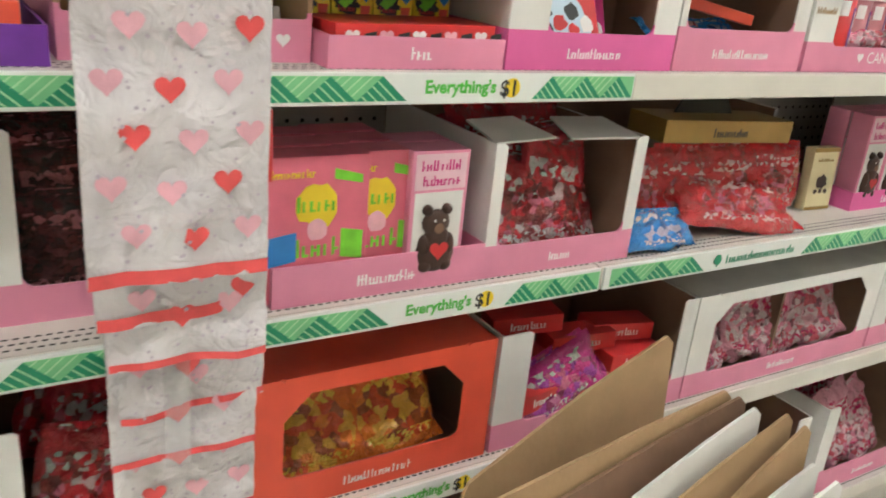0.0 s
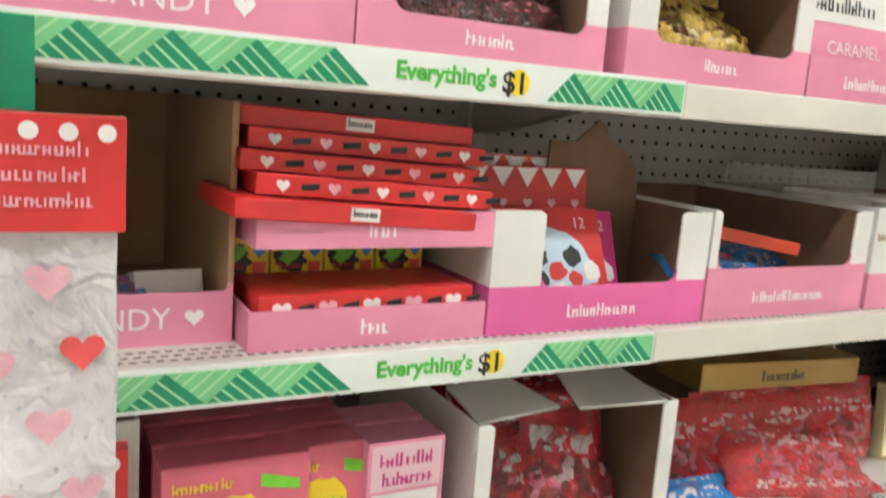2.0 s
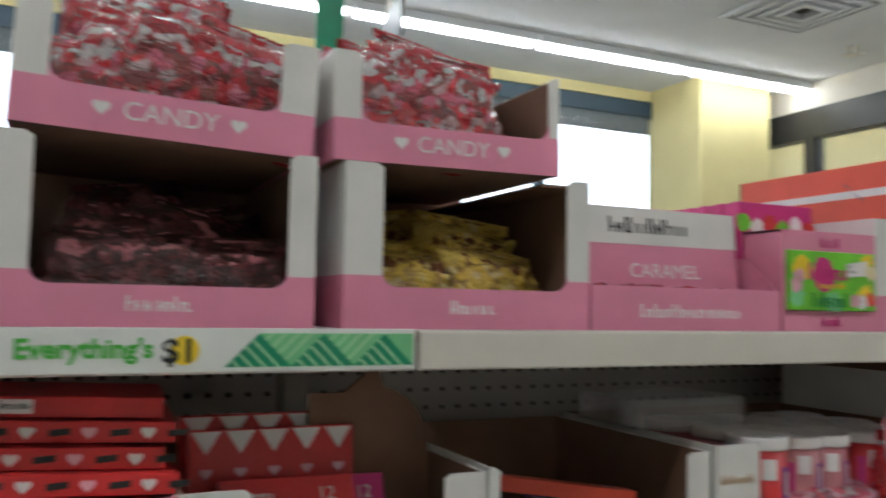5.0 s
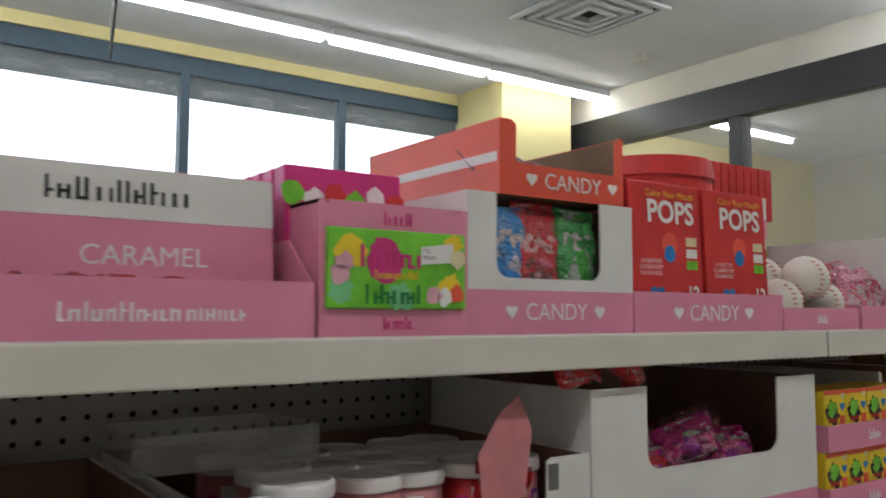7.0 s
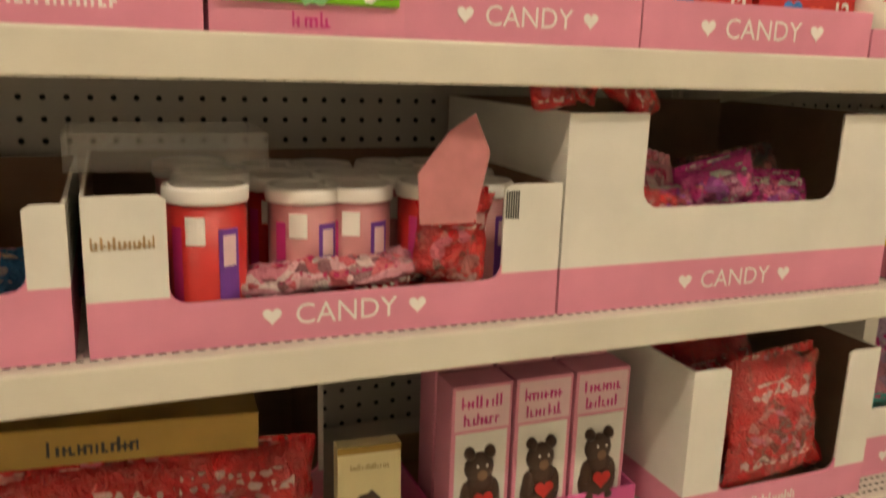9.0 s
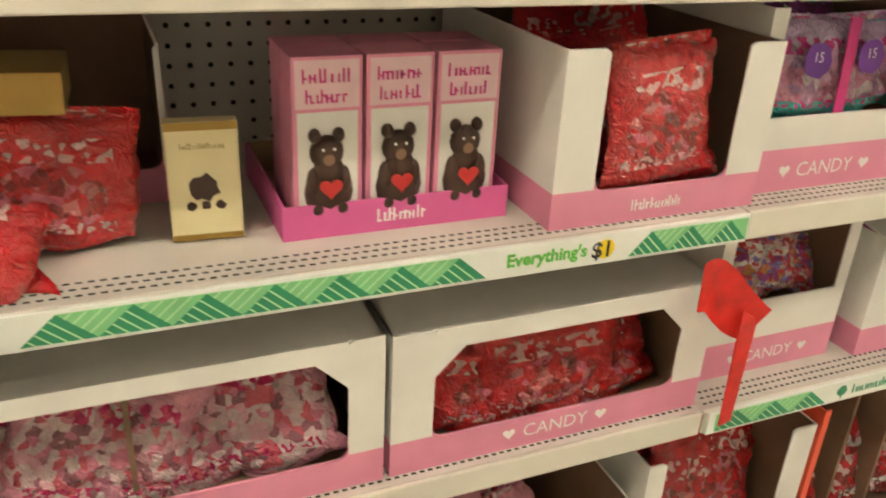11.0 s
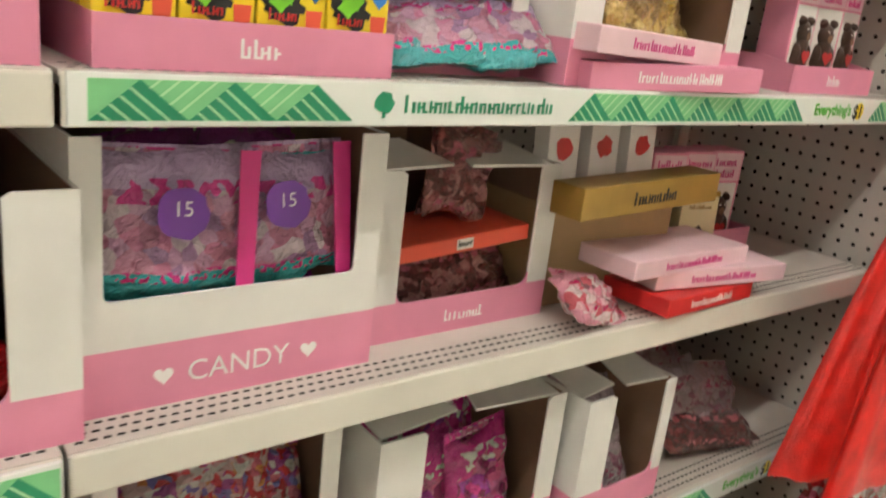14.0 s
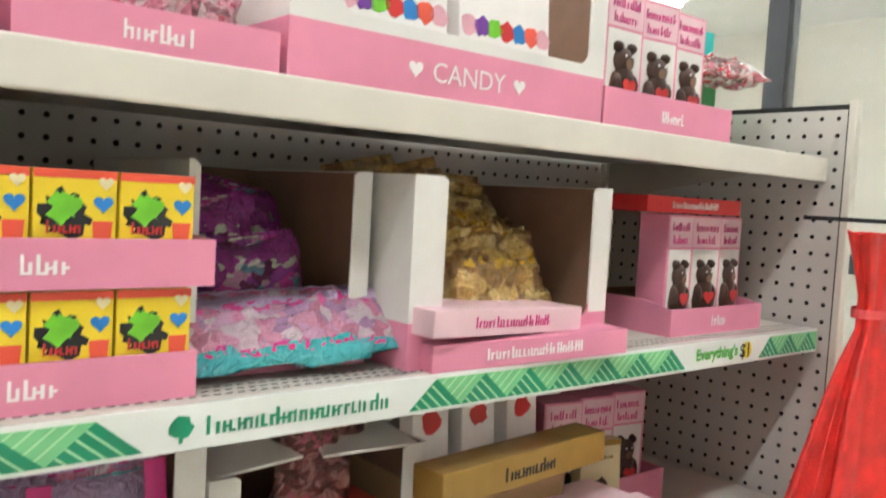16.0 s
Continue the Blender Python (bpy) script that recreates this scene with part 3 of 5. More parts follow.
def can(x, y, z, r, h, material, label):
    """A card canister with a white plastic lid."""
    c = thing("candy_canister", (x, y, z), label, "canister", "valentine candy canisters")

    def lathe(prof, n=24):
        bm = bmesh.new()
        rings = [[bm.verts.new((rr * math.cos(2 * math.pi * i / n), rr * math.sin(2 * math.pi * i / n), zz)) for i in range(n)] for rr, zz in prof]
        for p, q in zip(rings, rings[1:]):
            for i in range(n):
                bm.faces.new((p[i], p[(i + 1) % n], q[(i + 1) % n], q[i])).smooth = True
        bm.faces.new(rings[0][::-1])
        bm.faces.new(rings[-1])
        return bm

    part("canister_body", lathe([(r, 0), (r * 1.02, .004), (r, .008), (r, h - .012)]), M[material], c)
    part("lid", lathe([(r * 1.06, h - .014), (r * 1.08, h - .012), (r * 1.08, h - .003), (r * 1.04, h), (r * .92, h), (r * .9, h - .003)]), M["print"], c, "white plastic lid")
    for a0, a1, z0, z1, m_ in ((-126, -98, h * .64, h * .82, "print"), (-80, -48, h * .14, h * .74, "purple"), (-74, -54, h * .50, h * .70, "blush"), (-150, -132, h * .15, h * .75, "mag")):
        bm = bmesh.new()
        for i in range(5):
            t0, t1 = radians(a0 + (a1 - a0) * i / 5), radians(a0 + (a1 - a0) * (i + 1) / 5)
            q_ = r + (.0012 if m_ == "blush" else .0006)
            bm.faces.new([bm.verts.new((q_ * math.cos(t), q_ * math.sin(t), q)) for t, q in ((t0, z0), (t1, z0), (t1, z1), (t0, z1))])
        part("print_panel", bm, M[m_], c)
    return c


# ---- structure of the store ----
CEIL = 3.05


def struct(name, bm, material, label, category):
    return tagged(part(name, bm, material), label, category, kind="structure")


struct("floor", box(-4, 9, -4, 4.6, -0.1, 0), M["floor"], "pale worn vinyl store floor", "floor")
struct("ceiling", box(-4, 9, -4, 4.6, CEIL, CEIL + 0.1), M["ceil"], "white store ceiling", "ceiling")
struct("wall_south", box(-4, 9, -4.1, -4, 0, CEIL), M["plain"], "plain cream store wall", "wall")
struct("wall_west", box(-4.1, -4, -4, 4.6, 0, CEIL), M["plain"], "plain cream store wall", "wall")
struct("wall_east", box(9, 9.1, -4, 4.6, 0, CEIL), M["plain"], "plain cream store wall", "wall")
WY = 4.5
wall = struct("wall_north", box(-4, 9, WY, WY + 0.15, 2.97, CEIL), M["wall"], "yellow painted wall above and beside the shop windows", "wall")
part("lower_wall", box(-4, 4.02, WY, WY + 0.15, 0, 0.7), M["wall"], wall)
part("side_wall", box(4.02, 9, WY, WY + 0.15, 0, 2.97), M["wall"], wall)
struct("column", box(3.93, 4.62, 3.95, WY - 0.002, 0, CEIL), M["wall"], "yellow painted square column beside the windows", "column")
for i in range(7):
    x1 = 4.02 - 1.13 * i
    x0 = x1 - 1.13
    w = thing("window_%d" % (i + 1), (0, WY, 0.7), "tall shop window in a dark frame, bright daylight outside", "window", kind="structure")
    part("window_frame", box(x0, x0 + 0.06, 0.02, 0.10, 0, 2.27), M["navy"], w)
    part("window_frame", box(x0 + 0.06, x1, 0.02, 0.10, 2.15, 2.27), M["navy"], w)
    part("window_frame", box(x0 + 0.06, x1, 0.02, 0.10, 0, 0.06), M["navy"], w)
    g = part("pane", box(x0 + 0.06, x1, 0.05, 0.056, 0.06, 2.15), M["glass"], w)
    g.visible_shadow = False
struct("ground", box(-300, 300, 4.7, 400, -0.3, -0.15), mat("asphalt", (0.06, 0.06, 0.06), 0.9, 0.2, 2, 0.2), "grey car park outside the shop windows", "ground")
struct("canopy", box(-4, 9, 4.7, 7.0, 3.36, 3.6), mat("canopy_paint", (0.10, 0.13, 0.16), 0.7, 0.08, 2, 0.1), "grey-blue soffit over the pavement outside the windows", "canopy")
struct("backdrop", box(-70, 75, 60, 60.1, -2, 40), M["day"], "bright hazy sky outside the windows", "backdrop")

# lamps: three rows of fluorescent battens under the ceiling
for ry in (3.75, 1.4, -0.95):
    for i in range(9):
        x0 = -4 + 0.2 + 1.24 * i
        L = thing("fluorescent_lamp", (x0, ry, CEIL), "lit fluorescent batten lamp on the ceiling", "ceiling lamp", "fluorescent lamps")
        part("housing", box(0, 1.22, -0.06, 0.06, -0.05, -0.002), M["ceil"], L)
        part("tube", box(0.02, 1.2, -0.028, 0.028, -0.085, -0.052, 0.01), M["tube"], L)

# ceiling vent
vent = thing("ceiling_vent", (3.45, 2.6, CEIL), "square grey slatted ceiling air vent", "air vent")
for k in range(4):
    s = 0.32 - 0.07 * k
    bm = bmesh.new()
    for q in ((-s, s, -s, -s + .035), (-s, s, s - .035, s), (-s, -s + .035, -s + .035, s - .035), (s - .035, s, -s + .035, s - .035)):
        add_box(bm, *q, -0.03 - .006 * k, -0.012)
    part("slat_ring", bm, M["ceil"], vent)
# near-black sheet for the shade between the slats
part("shade_backing", box(-.3, .3, -.3, .3, -.012, -.002), M["dark"], vent)
spr = thing("sprinkler_head", (4.3, 2.95, CEIL), "small metal sprinkler head on the ceiling", "sprinkler")
part("pipe", box(-.02, .02, -.02, .02, -.05, 0, .004), M["steel"], spr)
part("deflector", box(-.045, .045, -.045, .045, -.065, -.052, .005), M["steel"], spr)

# glazed black vestibule
ves = thing("vestibule", (4.75, 0, 0), "black-framed glazed entrance vestibule", "vestibule", kind="structure")
part("beam", box(0, 0.12, -1.5, 4.44, 2.62, 2.84), M["black"], ves)
part("upper_panel", box(0.03, 0.09, -1.5, 4.44, 2.84, CEIL - .003), M["plain"], ves)
for yy in (-1.4, 0.2, 1.4, 2.58, 3.7, 4.35):
    part("post", box(0.01, 0.11, yy - .05, yy + .05, 0, 2.62), M["black"], ves)
part("rail", box(0.02, 0.10, -1.5, 4.44, 0.98, 1.06), M["black"], ves)
gl = part("pane", box(0.05, 0.056, -1.5, 4.44, 0, 2.62), M["glass"], ves)
gl.visible_shadow = False

# ---- the gondola: shelves, pegboard, uprights ----
SH = [1.300, 1.045, 0.772, 0.487, 0.128]
L4, DEPTH = 1.219, 0.40


def pegboard(w, h, name, parent, step=0.0254, x_phase=0.0127):
    nx, nz = int(w / step), int(h / step)
    verts, faces = [], []
    for j in range(nz):
        for i in range(nx):
            cx, cz = x_phase + (i + .0) * step, (j + .5) * step
            b = len(verts)
            for k in range(8):
                a = math.pi / 4 * k
                s, c = math.sin(a), math.cos(a)
                m = max(abs(s), abs(c))
                verts.append((cx + c / m * step / 2, 0, cz + s / m * step / 2))
            for k in range(8):
                a = math.pi / 4 * k
                verts.append((cx + .0036 * math.cos(a), 0, cz + .0036 * math.sin(a)))
            for k in range(8):
                faces.append((b + k, b + (k + 1) % 8, b + 8 + (k + 1) % 8, b + 8 + k))
    me = bpy.data.meshes.new(name)
    me.from_pydata(verts, [], faces)
    me.materials.append(M["peg"])
    return tagged(part(name, me, None, parent), kind="stuff")


def chevrons(parent, x0, x1, z0, z1, y, cut0=True, cut1=True):
    """Green strip print: dark triangles over a light ground, with hatching."""
    h = z1 - z0
    p = h * 2.3
    n = max(1, round((x1 - x0) / p))
    p = (x1 - x0) / n
    part("strip_print", plate([(x0, z0), (x1, z0), (x1 - p * .5 * cut1, z1), (x0 + p * .5 * cut0, z1)], y, y + .0003), M["gl"], parent)
    dark, lines = bmesh.new(), bmesh.new()

    def poly(bm, pts, yy):
        bm.faces.new([bm.verts.new((a, yy, b)) for a, b in pts])

    for i in range(n):
        q = x0 + p * i
        poly(dark, [(q, z0), (q + p, z0), (q + p * .5, z1)], y - .0004)
        for k in range(1, 5):
            f = k / 5
            xa, xb = q + p * f, q + p * .5 * (1 + f)
            t = h * .05
            poly(lines, [(xa - t, z0), (xa + t, z0), (q + p * .5 + p * f * .5 + t - 0, z0 + (z1 - z0) * (1 - f)), (q + p * .5 + p * f * .5 - t, z0 + (z1 - z0) * (1 - f))][0:2] + [(q + p * .5 * f + t, z0 + h * f), (q + p * .5 * f - t, z0 + h * f)], y - .0007)
            if i < n - 1:
                g = q + p * (.5 + f)
                poly(lines, [(g - t, z1), (g + t, z1), (q + p * .5 * (1 + f) + p * .5 + t - p * .5, z0 + h * (1 - f)), (q + p * .5 * (1 + f) - t, z0 + h * (1 - f))], y - .0007)
    part("strip_print", dark, M["gd"], parent)
    part("strip_print", lines, M["hatch"], parent)


M["hatch"] = mat("strip_hatching", (.45, .74, .42), .35, .05, 40, 0)


def price_strip(x0, z, top):
    """A 4 ft price-channel strip with its printed insert."""
    s = thing("price_strip", (x0, -0.004, z), "green and white printed price strip clipped along the shelf edge", "price strip", "shelf strips")
    part("channel", box(0.004, L4 - .004, -0.003, 0.0015, -0.034, 0.001, .0008), M["strip"], s)
    y, z0, z1 = -0.0034, -0.030, -0.003
    chevrons(s, 0.016, 0.212, z0, z1, y, False)
    chevrons(s, 0.452, L4 - .340, z0, z1, y)
    chevrons(s, L4 - .168, L4 - .006, z0, z1, y, True, False)
    part("tree_mark", plate(dot_pts(.240, -.0155, .009, 14, .15, 2), y - .0003, y), M["gd"], s)
    part("tree_mark", box(.2385, .2415, y - .0004, y, -.0275, -.016), M["gd"], s)
    bars(s, M["gd"], .345, y, -.0235, .17, .0145, 5)
    words("Everything's", .0140, M["ge"], s, L4 - .270, y - .0003, -.0215, bold=.0007)
    words("$1", .018, M["ink"], s, L4 - .203, y - .0003, -.0255, bold=.0006)
    part("price_ring", plate(dot_pts(L4 - .199, -.0165, .0115, 18), y - .0002, y), M["yellow"], s)
    return s


STRIPS = {(-1, 0), (-1, 1), (-1, 2), (0, 2), (1, 1), (1, 3), (-1, 3)}
gondola = thing("gondola", (0, 0, 0), "cream steel gondola shelving with grey pegboard back", "shelving")
for sec in (-1, 0, 1):
    xs = sec * L4
    peg = pegboard(L4, 1.36, "pegboard", gondola)
    peg.location = (xs + .003, DEPTH + .012, 0.02)
    part("upright", box(xs - .016, xs + .016, DEPTH + .004, DEPTH + .045, 0, 1.385), M["steel"], gondola)
    for si, z in enumerate(SH):
        sh = thing("shelf", (xs, 0, z), "cream enamelled steel shelf with a perforated front edge", "shelf", "gondola shelves")
        part("deck", box(.002, L4 - .002, .004, DEPTH, -.004, 0), M["deck"], sh)
        part("front_lip", box(.002, L4 - .002, -.001, .004, -.036, -.0005, .0022), M["steel"], sh, "cream rounded front lip")
        part("underside", box(.006, L4 - .006, .008, DEPTH, -.012, -.005), M["peg"], sh)
        for bx in (.006, L4 - .012):
            bm = bmesh.new()
            for k in (0, .004):
                pass
            vs = [(.05, -.012), (DEPTH, -.012), (DEPTH, -.075), (DEPTH - .06, -.07)]
            A = [bm.verts.new((bx, p, q)) for p, q in vs]
            B = [bm.verts.new((bx + .004, p, q)) for p, q in vs]
            bm.faces.new(A)
            bm.faces.new(B[::-1])
            for i in range(4):
                bm.faces.new((A[(i + 1) % 4], A[i], B[i], B[(i + 1) % 4]))
            part("bracket", bm, M["steel"], sh)
        # slots are uncut: flat near-black quads paint the shade inside them
        bm = bmesh.new()
        for row in range(3):
            for i in range(118):
                cx, cy = .012 + i * .0102 + (row % 2) * .005, .014 + row * .012
                bm.faces.new([bm.verts.new((cx + dx, cy + dy, .0006)) for dx, dy in ((-.003, -.0018), (.003, -.0018), (.003, .0018), (-.003, .0018))])
        tagged(part("perforation_shade", bm, M["dark"], sh), kind="stuff")
        if si == 4:
            part("kick_plate", box(.002, L4 - .002, .03, .04, -z + .001, -.012), M["steel"], sh)
        if (sec, si) in STRIPS:
            price_strip(xs, z, True)
part("upright", box(2 * L4 - .016, 2 * L4 + .016, DEPTH + .004, DEPTH + .045, 0, 1.385), M["steel"], gondola)
part("top_cap", box(-L4, 2 * L4, DEPTH + .0, DEPTH + .05, 1.386, 1.40, .003), M["steel"], gondola)
# added near-black sheet, gives the peg holes their shade by colour
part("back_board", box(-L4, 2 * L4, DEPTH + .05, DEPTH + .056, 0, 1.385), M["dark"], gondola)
endp = thing("end_panel", (2 * L4 + .012, 0, 0), "grey perforated pegboard end panel closing the shelf run", "pegboard panel")
pe = pegboard(.46, 1.38, "pegboard", endp)
pe.matrix_basis = pose(0, .44, .0, 0, 0, -90)
# near-black sheet again, shade seen through the end panel's holes
part("shade_backing", box(.006, .012, -.02, .44, 0, 1.38), M["dark"], endp)
part("edge_trim", box(-.004, .014, -.032, -.02, 0, 1.385, .002), M["steel"], endp)

# ---- top shelf ----
S1, S2, S3, S4, S5 = SH
tray(-.66, -.346, S1, .045, .22, text=True, label="pink tray of lip-shaped lollipop bags, printed with candy and hearts", side=.05)
for i, (x, h, ry) in enumerate(((-.60, .105, 2), (-.52, .11, -2), (-.435, .145, -3))):
    bag("lilac", (x, .045 + .01 * i, S1 + .006), .098, h, .035, "lilac and pink lollipop bag standing in a pink tray", (-6, ry, 3 * i - 4), 11 + i, group="lollipop bags")
for i, x in enumerate((-.6, -.5, -.42)):
    bag("pink", (x, .12, S1 + .006), .1, .1, .035, "pink lollipop bag standing behind others in a tray", (-8, 2, 0), 21 + i, group="lollipop bags")
bulkl = "white and pink candy carton with a deep cut-away window, half full"
carton(-.344, -.089, S1, .150, .30, .044, .032, .024, .034, label=bulkl, mark=.05, back=.225)
pile("choc", -.32, -.10, .03, .28, S1, 3, "maroon wrapped chocolate candy bag in a carton", .11, .075, 31, "maroon candy bags")
cr = carton(-.063, .197, S1, .150, .30, .048, .036, .026, .038, label=bulkl, mark=.05, back=.225)
part("top_flap", box(.080, .1265, .01, .296, .1435, .1465), M["brown"], cr, "brown folded-in top flap")
pile("yellow", -.03, .18, .03, .28, S1, 3, "yellow wrapped candy bag in a carton", .12, .065, 35, "yellow candy bags")
for x0, x1, tl in ((-.333, -.093, 2.2), (-.074, .163, -.8)):
    carton(x0, x1, S1 + .1525, .100, .285, .038, .026, .032 if tl > 0 else .012, .036, text=True, label="smaller pink and white candy carton stacked on another carton", rot=(0, tl, 0), y=.022)
    pile("redwhite", x0 + .02, x1 - .02, .03, .22, S1 + .156, 3, "clear bag of red and white heart candies heaped in a carton", .10, .105, int(x0 * 100) + 60, "heart candy bags")
# boxed chocolates
tray(.200, .461, S1, .046, .24, mark=.16, label="pink and white tray with boxed caramel chocolates", side=.085)
for i in range(3):
    c = packet(.335, .06 + .045 * i, S1 + .003, .22, .135, .035, "pink", "pink and white box of caramel chocolates standing upright", (-6, 0, 0), "candy box", "caramel boxes")
    decal(c, [(-.11, .092), (.11, .092), (.11, .134), (-.11, .134)], "white")
    bars(c, M["ink"], -.02, -.0008, .105, .11, .018, 3)
    words("CARAMEL", .016, M["print"], c, 0, -.0008, .055)
for i in range(3):
    bag("red", (.25 + .075 * i, .035, S1 + .035), .09, .035, .02, "flat red foil-wrapped candy pack lying in a tray", (-75, 0, 4 * i - 4), 41 + i, group="red foil packs")
c = carton(.465, .622, S1, .118, .24, .024, .008, .008, .0239, .094, skin="pink", label="pink carton framing a green gummy candy box", r=.003)
bars(c, M["mag"], 0, -.0006, .006, .03, .012, 31)
bars(c, M["mag"], 0, -.0006, .099, .03, .012, 33)
c = packet(.5435, .0135, S1 + .0245, .146, .070, .02, "lime", "bright green gummy candy gift box with pink lettering blocks", (-1, 0, 0), "candy box")
for k, (gx, gz, gr) in enumerate(((-.05, .05, .018), (-.06, .015, .015), (.06, .06, .012), (.0, .01, .016), (.055, .02, .016))):
    decal(c, dot_pts(gx, gz, gr * .8, 16, .3, k), "gl" if k % 2 else "yellow", -.0004, "splash_print")
decal(c, dot_pts(-.016, .043, .020, 18, .2, 8), "mag", -.0006)
bars(c, M["mag"], -.010, -.0009, .036, .062, .020, 12)
bars(c, M["yellow"], -.004, -.0012, .026, .046, .008, 13)
bars(c, M["green"], -.006, -.0012, .004, .060, .017, 14)
decal(c, [(.022, .040), (.058, .043), (.058, .061), (.022, .056)], "print", -.0012)
words("TO:", .0034, M["ink"], c, .028, -.0022, .051)
words("FROM:", .0034, M["ink"], c, .0305, -.0022, .045)
for k, (gx, gz, gm) in enumerate(((-.062, .030, "rose"), (-.057, .040, "rose"), (.036, .012, "rose"), (.048, .011, "print"), (.062, .014, "orange"), (.063, .046, "cream"))):
    decal(c, dot_pts(gx, gz, .0085, 12, .25, k), gm, -.0014)
for i in range(5):
    c = packet(.523, .075 + .028 * i, S1 + .032, .125, .125, .024, "mag", "dark pink gummy candy box with green and white sweets printed", (-3, 0, 0), "candy box", "pink gummy boxes")
    if i == 0:
        for k in range(6):
            decal(c, dot_pts(-.055 + .022 * k, .1 - .006 * (k % 2), .011, 12, .2, k), ("lime", "print", "red")[k % 3], -.0008)
carton(.622, .854, S1, .140, .30, .044, .036, .05, .056, text=True, label="white and pink lollipop carton with torn shrink wrap")
for i, (x, f, h) in enumerate(((.685, "blue", .11), (.727, "red", .118), (.785, "green", .115))):
    bag(f, (x, .035, S1 + .012), .062, h, .025, "coloured character lollipop pack standing in a carton", (-5, 2 * i - 2, 0), 51 + i, group="lollipop packs")
pile("multi", .65, .83, .08, .28, S1, 2, "mixed candy pack behind in a carton", .09, .10, 57, "lollipop packs")
rt = carton(.672, .854, S1 + .142, .078, .26, .040, .022, .012, .034, band="orange", skin="orange", label="bright red-orange candy tray with a white stripe stacked on a carton", y=.03, r=.005)
candy_print(rt, .012, -.0008, .010, .017)
for sx in (-.0916, .0910):
    part("white_stripe", box(sx, sx + .0006, .004, .256, .034, .044), M["print"], rt)
for i in range(4):
    bag("silver", (.735 + .03 * i, .07 + .03 * i, S1 + .165), .13, .05, .03, "black and white wrapped candy pack lying in a red tray", (-50, 4 - 3 * i, 8 * i), 61 + i, group="packs in the red tray")
tray(.856, 1.144, S1, .046, .22, text=True, label="pink tray holding red lollipop exchange boxes", side=.05)
for i in range(2):
    for k in range(2):
        c = packet(.925 + .136 * i, .024 + .06 * k, S1 + .004, .128, .172, .05, "red", "red valentine lollipop exchange box", (-2, 0, 0), "candy box", "lollipop exchange boxes")
        if k:
            continue
        words("POPS", .026, M["print"], c, .008, -.0012, .125, bold=.001)
        words("Color Your Mouth", .008, M["yellow"], c, .008, -.0012, .155)
        decal(c, dot_pts(.005, .10, .014, 14, .1, 2), "orange")
        decal(c, dot_pts(.004, .088, .010, 14, .1, 4), "blue", -.001)
        for t, z in (("VALENTINE", .076), ("CLASSROOM", .069), ("EXCHANGE", .062)):
            words(t, .005, M["print"], c, -.03, -.0012, z)
        for q in range(3):
            decal(c, [(.035, .07 + .014 * q), (.055, .07 + .014 * q), (.055, .081 + .014 * q), (.035, .081 + .014 * q)], ("lime", "print", "cream")[q])
        decal(c, heart_pts(-.02, .04, .026), "blue")
        decal(c, heart_pts(.012, .038, .022), "orange")
        words("12", .016, M["print"], c, .044, -.0012, .034, bold=.0008)
tin = thing("candy_tin", (1.178, .275, S1), "round red metal candy tin standing behind the boxes", "tin")
bm = bmesh.new()
bmesh.ops.create_cone(bm, cap_ends=True, segments=32, radius1=.103, radius2=.103, depth=.23, matrix=Matrix.Translation((0, 0, .115)))
part("tin_body", bm, M["red"], tin)
bm = bmesh.new()
bmesh.ops.create_cone(bm, cap_ends=True, segments=32, radius1=.108, radius2=.104, depth=.03, matrix=Matrix.Translation((0, 0, .245)))
part("lid", bm, M["red"], tin)
tray(1.147, 1.335, S1, .030, .14, mark=.03, label="pink tray of baseball-shaped valentine candies", side=.03)
for i, (x, y) in enumerate(((1.185, .05), (1.245, .045), (1.30, .055), (1.22, .10), (1.28, .11))):
    b = thing("candy_ball", (x, y, S1 + .004), "white baseball-shaped candy container with red stitching", "candy ball", "baseball candies")
    bm = bmesh.new()
    bmesh.ops.create_uvsphere(bm, u_segments=20, v_segments=12, radius=.033, matrix=Matrix.Translation((0, 0, .033 + .034 * (i % 2))))
    for f in bm.faces:
        f.smooth = True
    part("ball_shell", bm, M["ball"], b)
    bm = bmesh.new()
    for s in (-1, 1):
        for k in range(9):
            a = radians(-55 + 13 * k)
            p = Vector((s * (.018 - .008 * math.cos(a)), 0, .031 * math.sin(a)))
            p.y = -math.sqrt(max(0, .0338 ** 2 - p.x ** 2 - p.z ** 2))
            p.z += .033 + .034 * (i % 2)
            add_box(bm, p.x - .004, p.x + .004, p.y - .0006, p.y + .001, p.z - .0007, p.z + .0007)
    part("stitching", bm, M["red"], b)
carton(1.345, 1.56, S1, .165, .10, .05, .02, .02, .12, y=.31, label="white and pink candy carton behind the baseball candies", text=True)
carton(1.335, 1.55, S1 + .167, .075, .11, .035, .03, .03, .034, y=.30, label="low white and pink carton stacked at the back")
packet(1.25, .15, S1, .17, .125, .012, "kraft", "brown cardboard back of the baseball candy tray", (-4, 0, 0), "cardboard tray")
for i in range(9):
    packet(1.40 + .023 * i, .315, S1 + .202, .020, .10, .08, "red", "thin red candy box standing in a row", (0, 0, 0), "candy box", "thin red boxes")
tray(1.345, 1.540, S1, .034, .2, mark=.06, label="pink tray of wrapped candy on the top shelf", side=.04)
pile("pink", 1.36, 1.53, .03, .18, S1, 2, "pink striped candy pack in a tray", .09, .07, 71, "striped packs")
carton(1.547, 1.938, S1, .150, .28, .05, .05, .025, .062, text=True, label="white and pink carton of pony-themed valentine boxes")
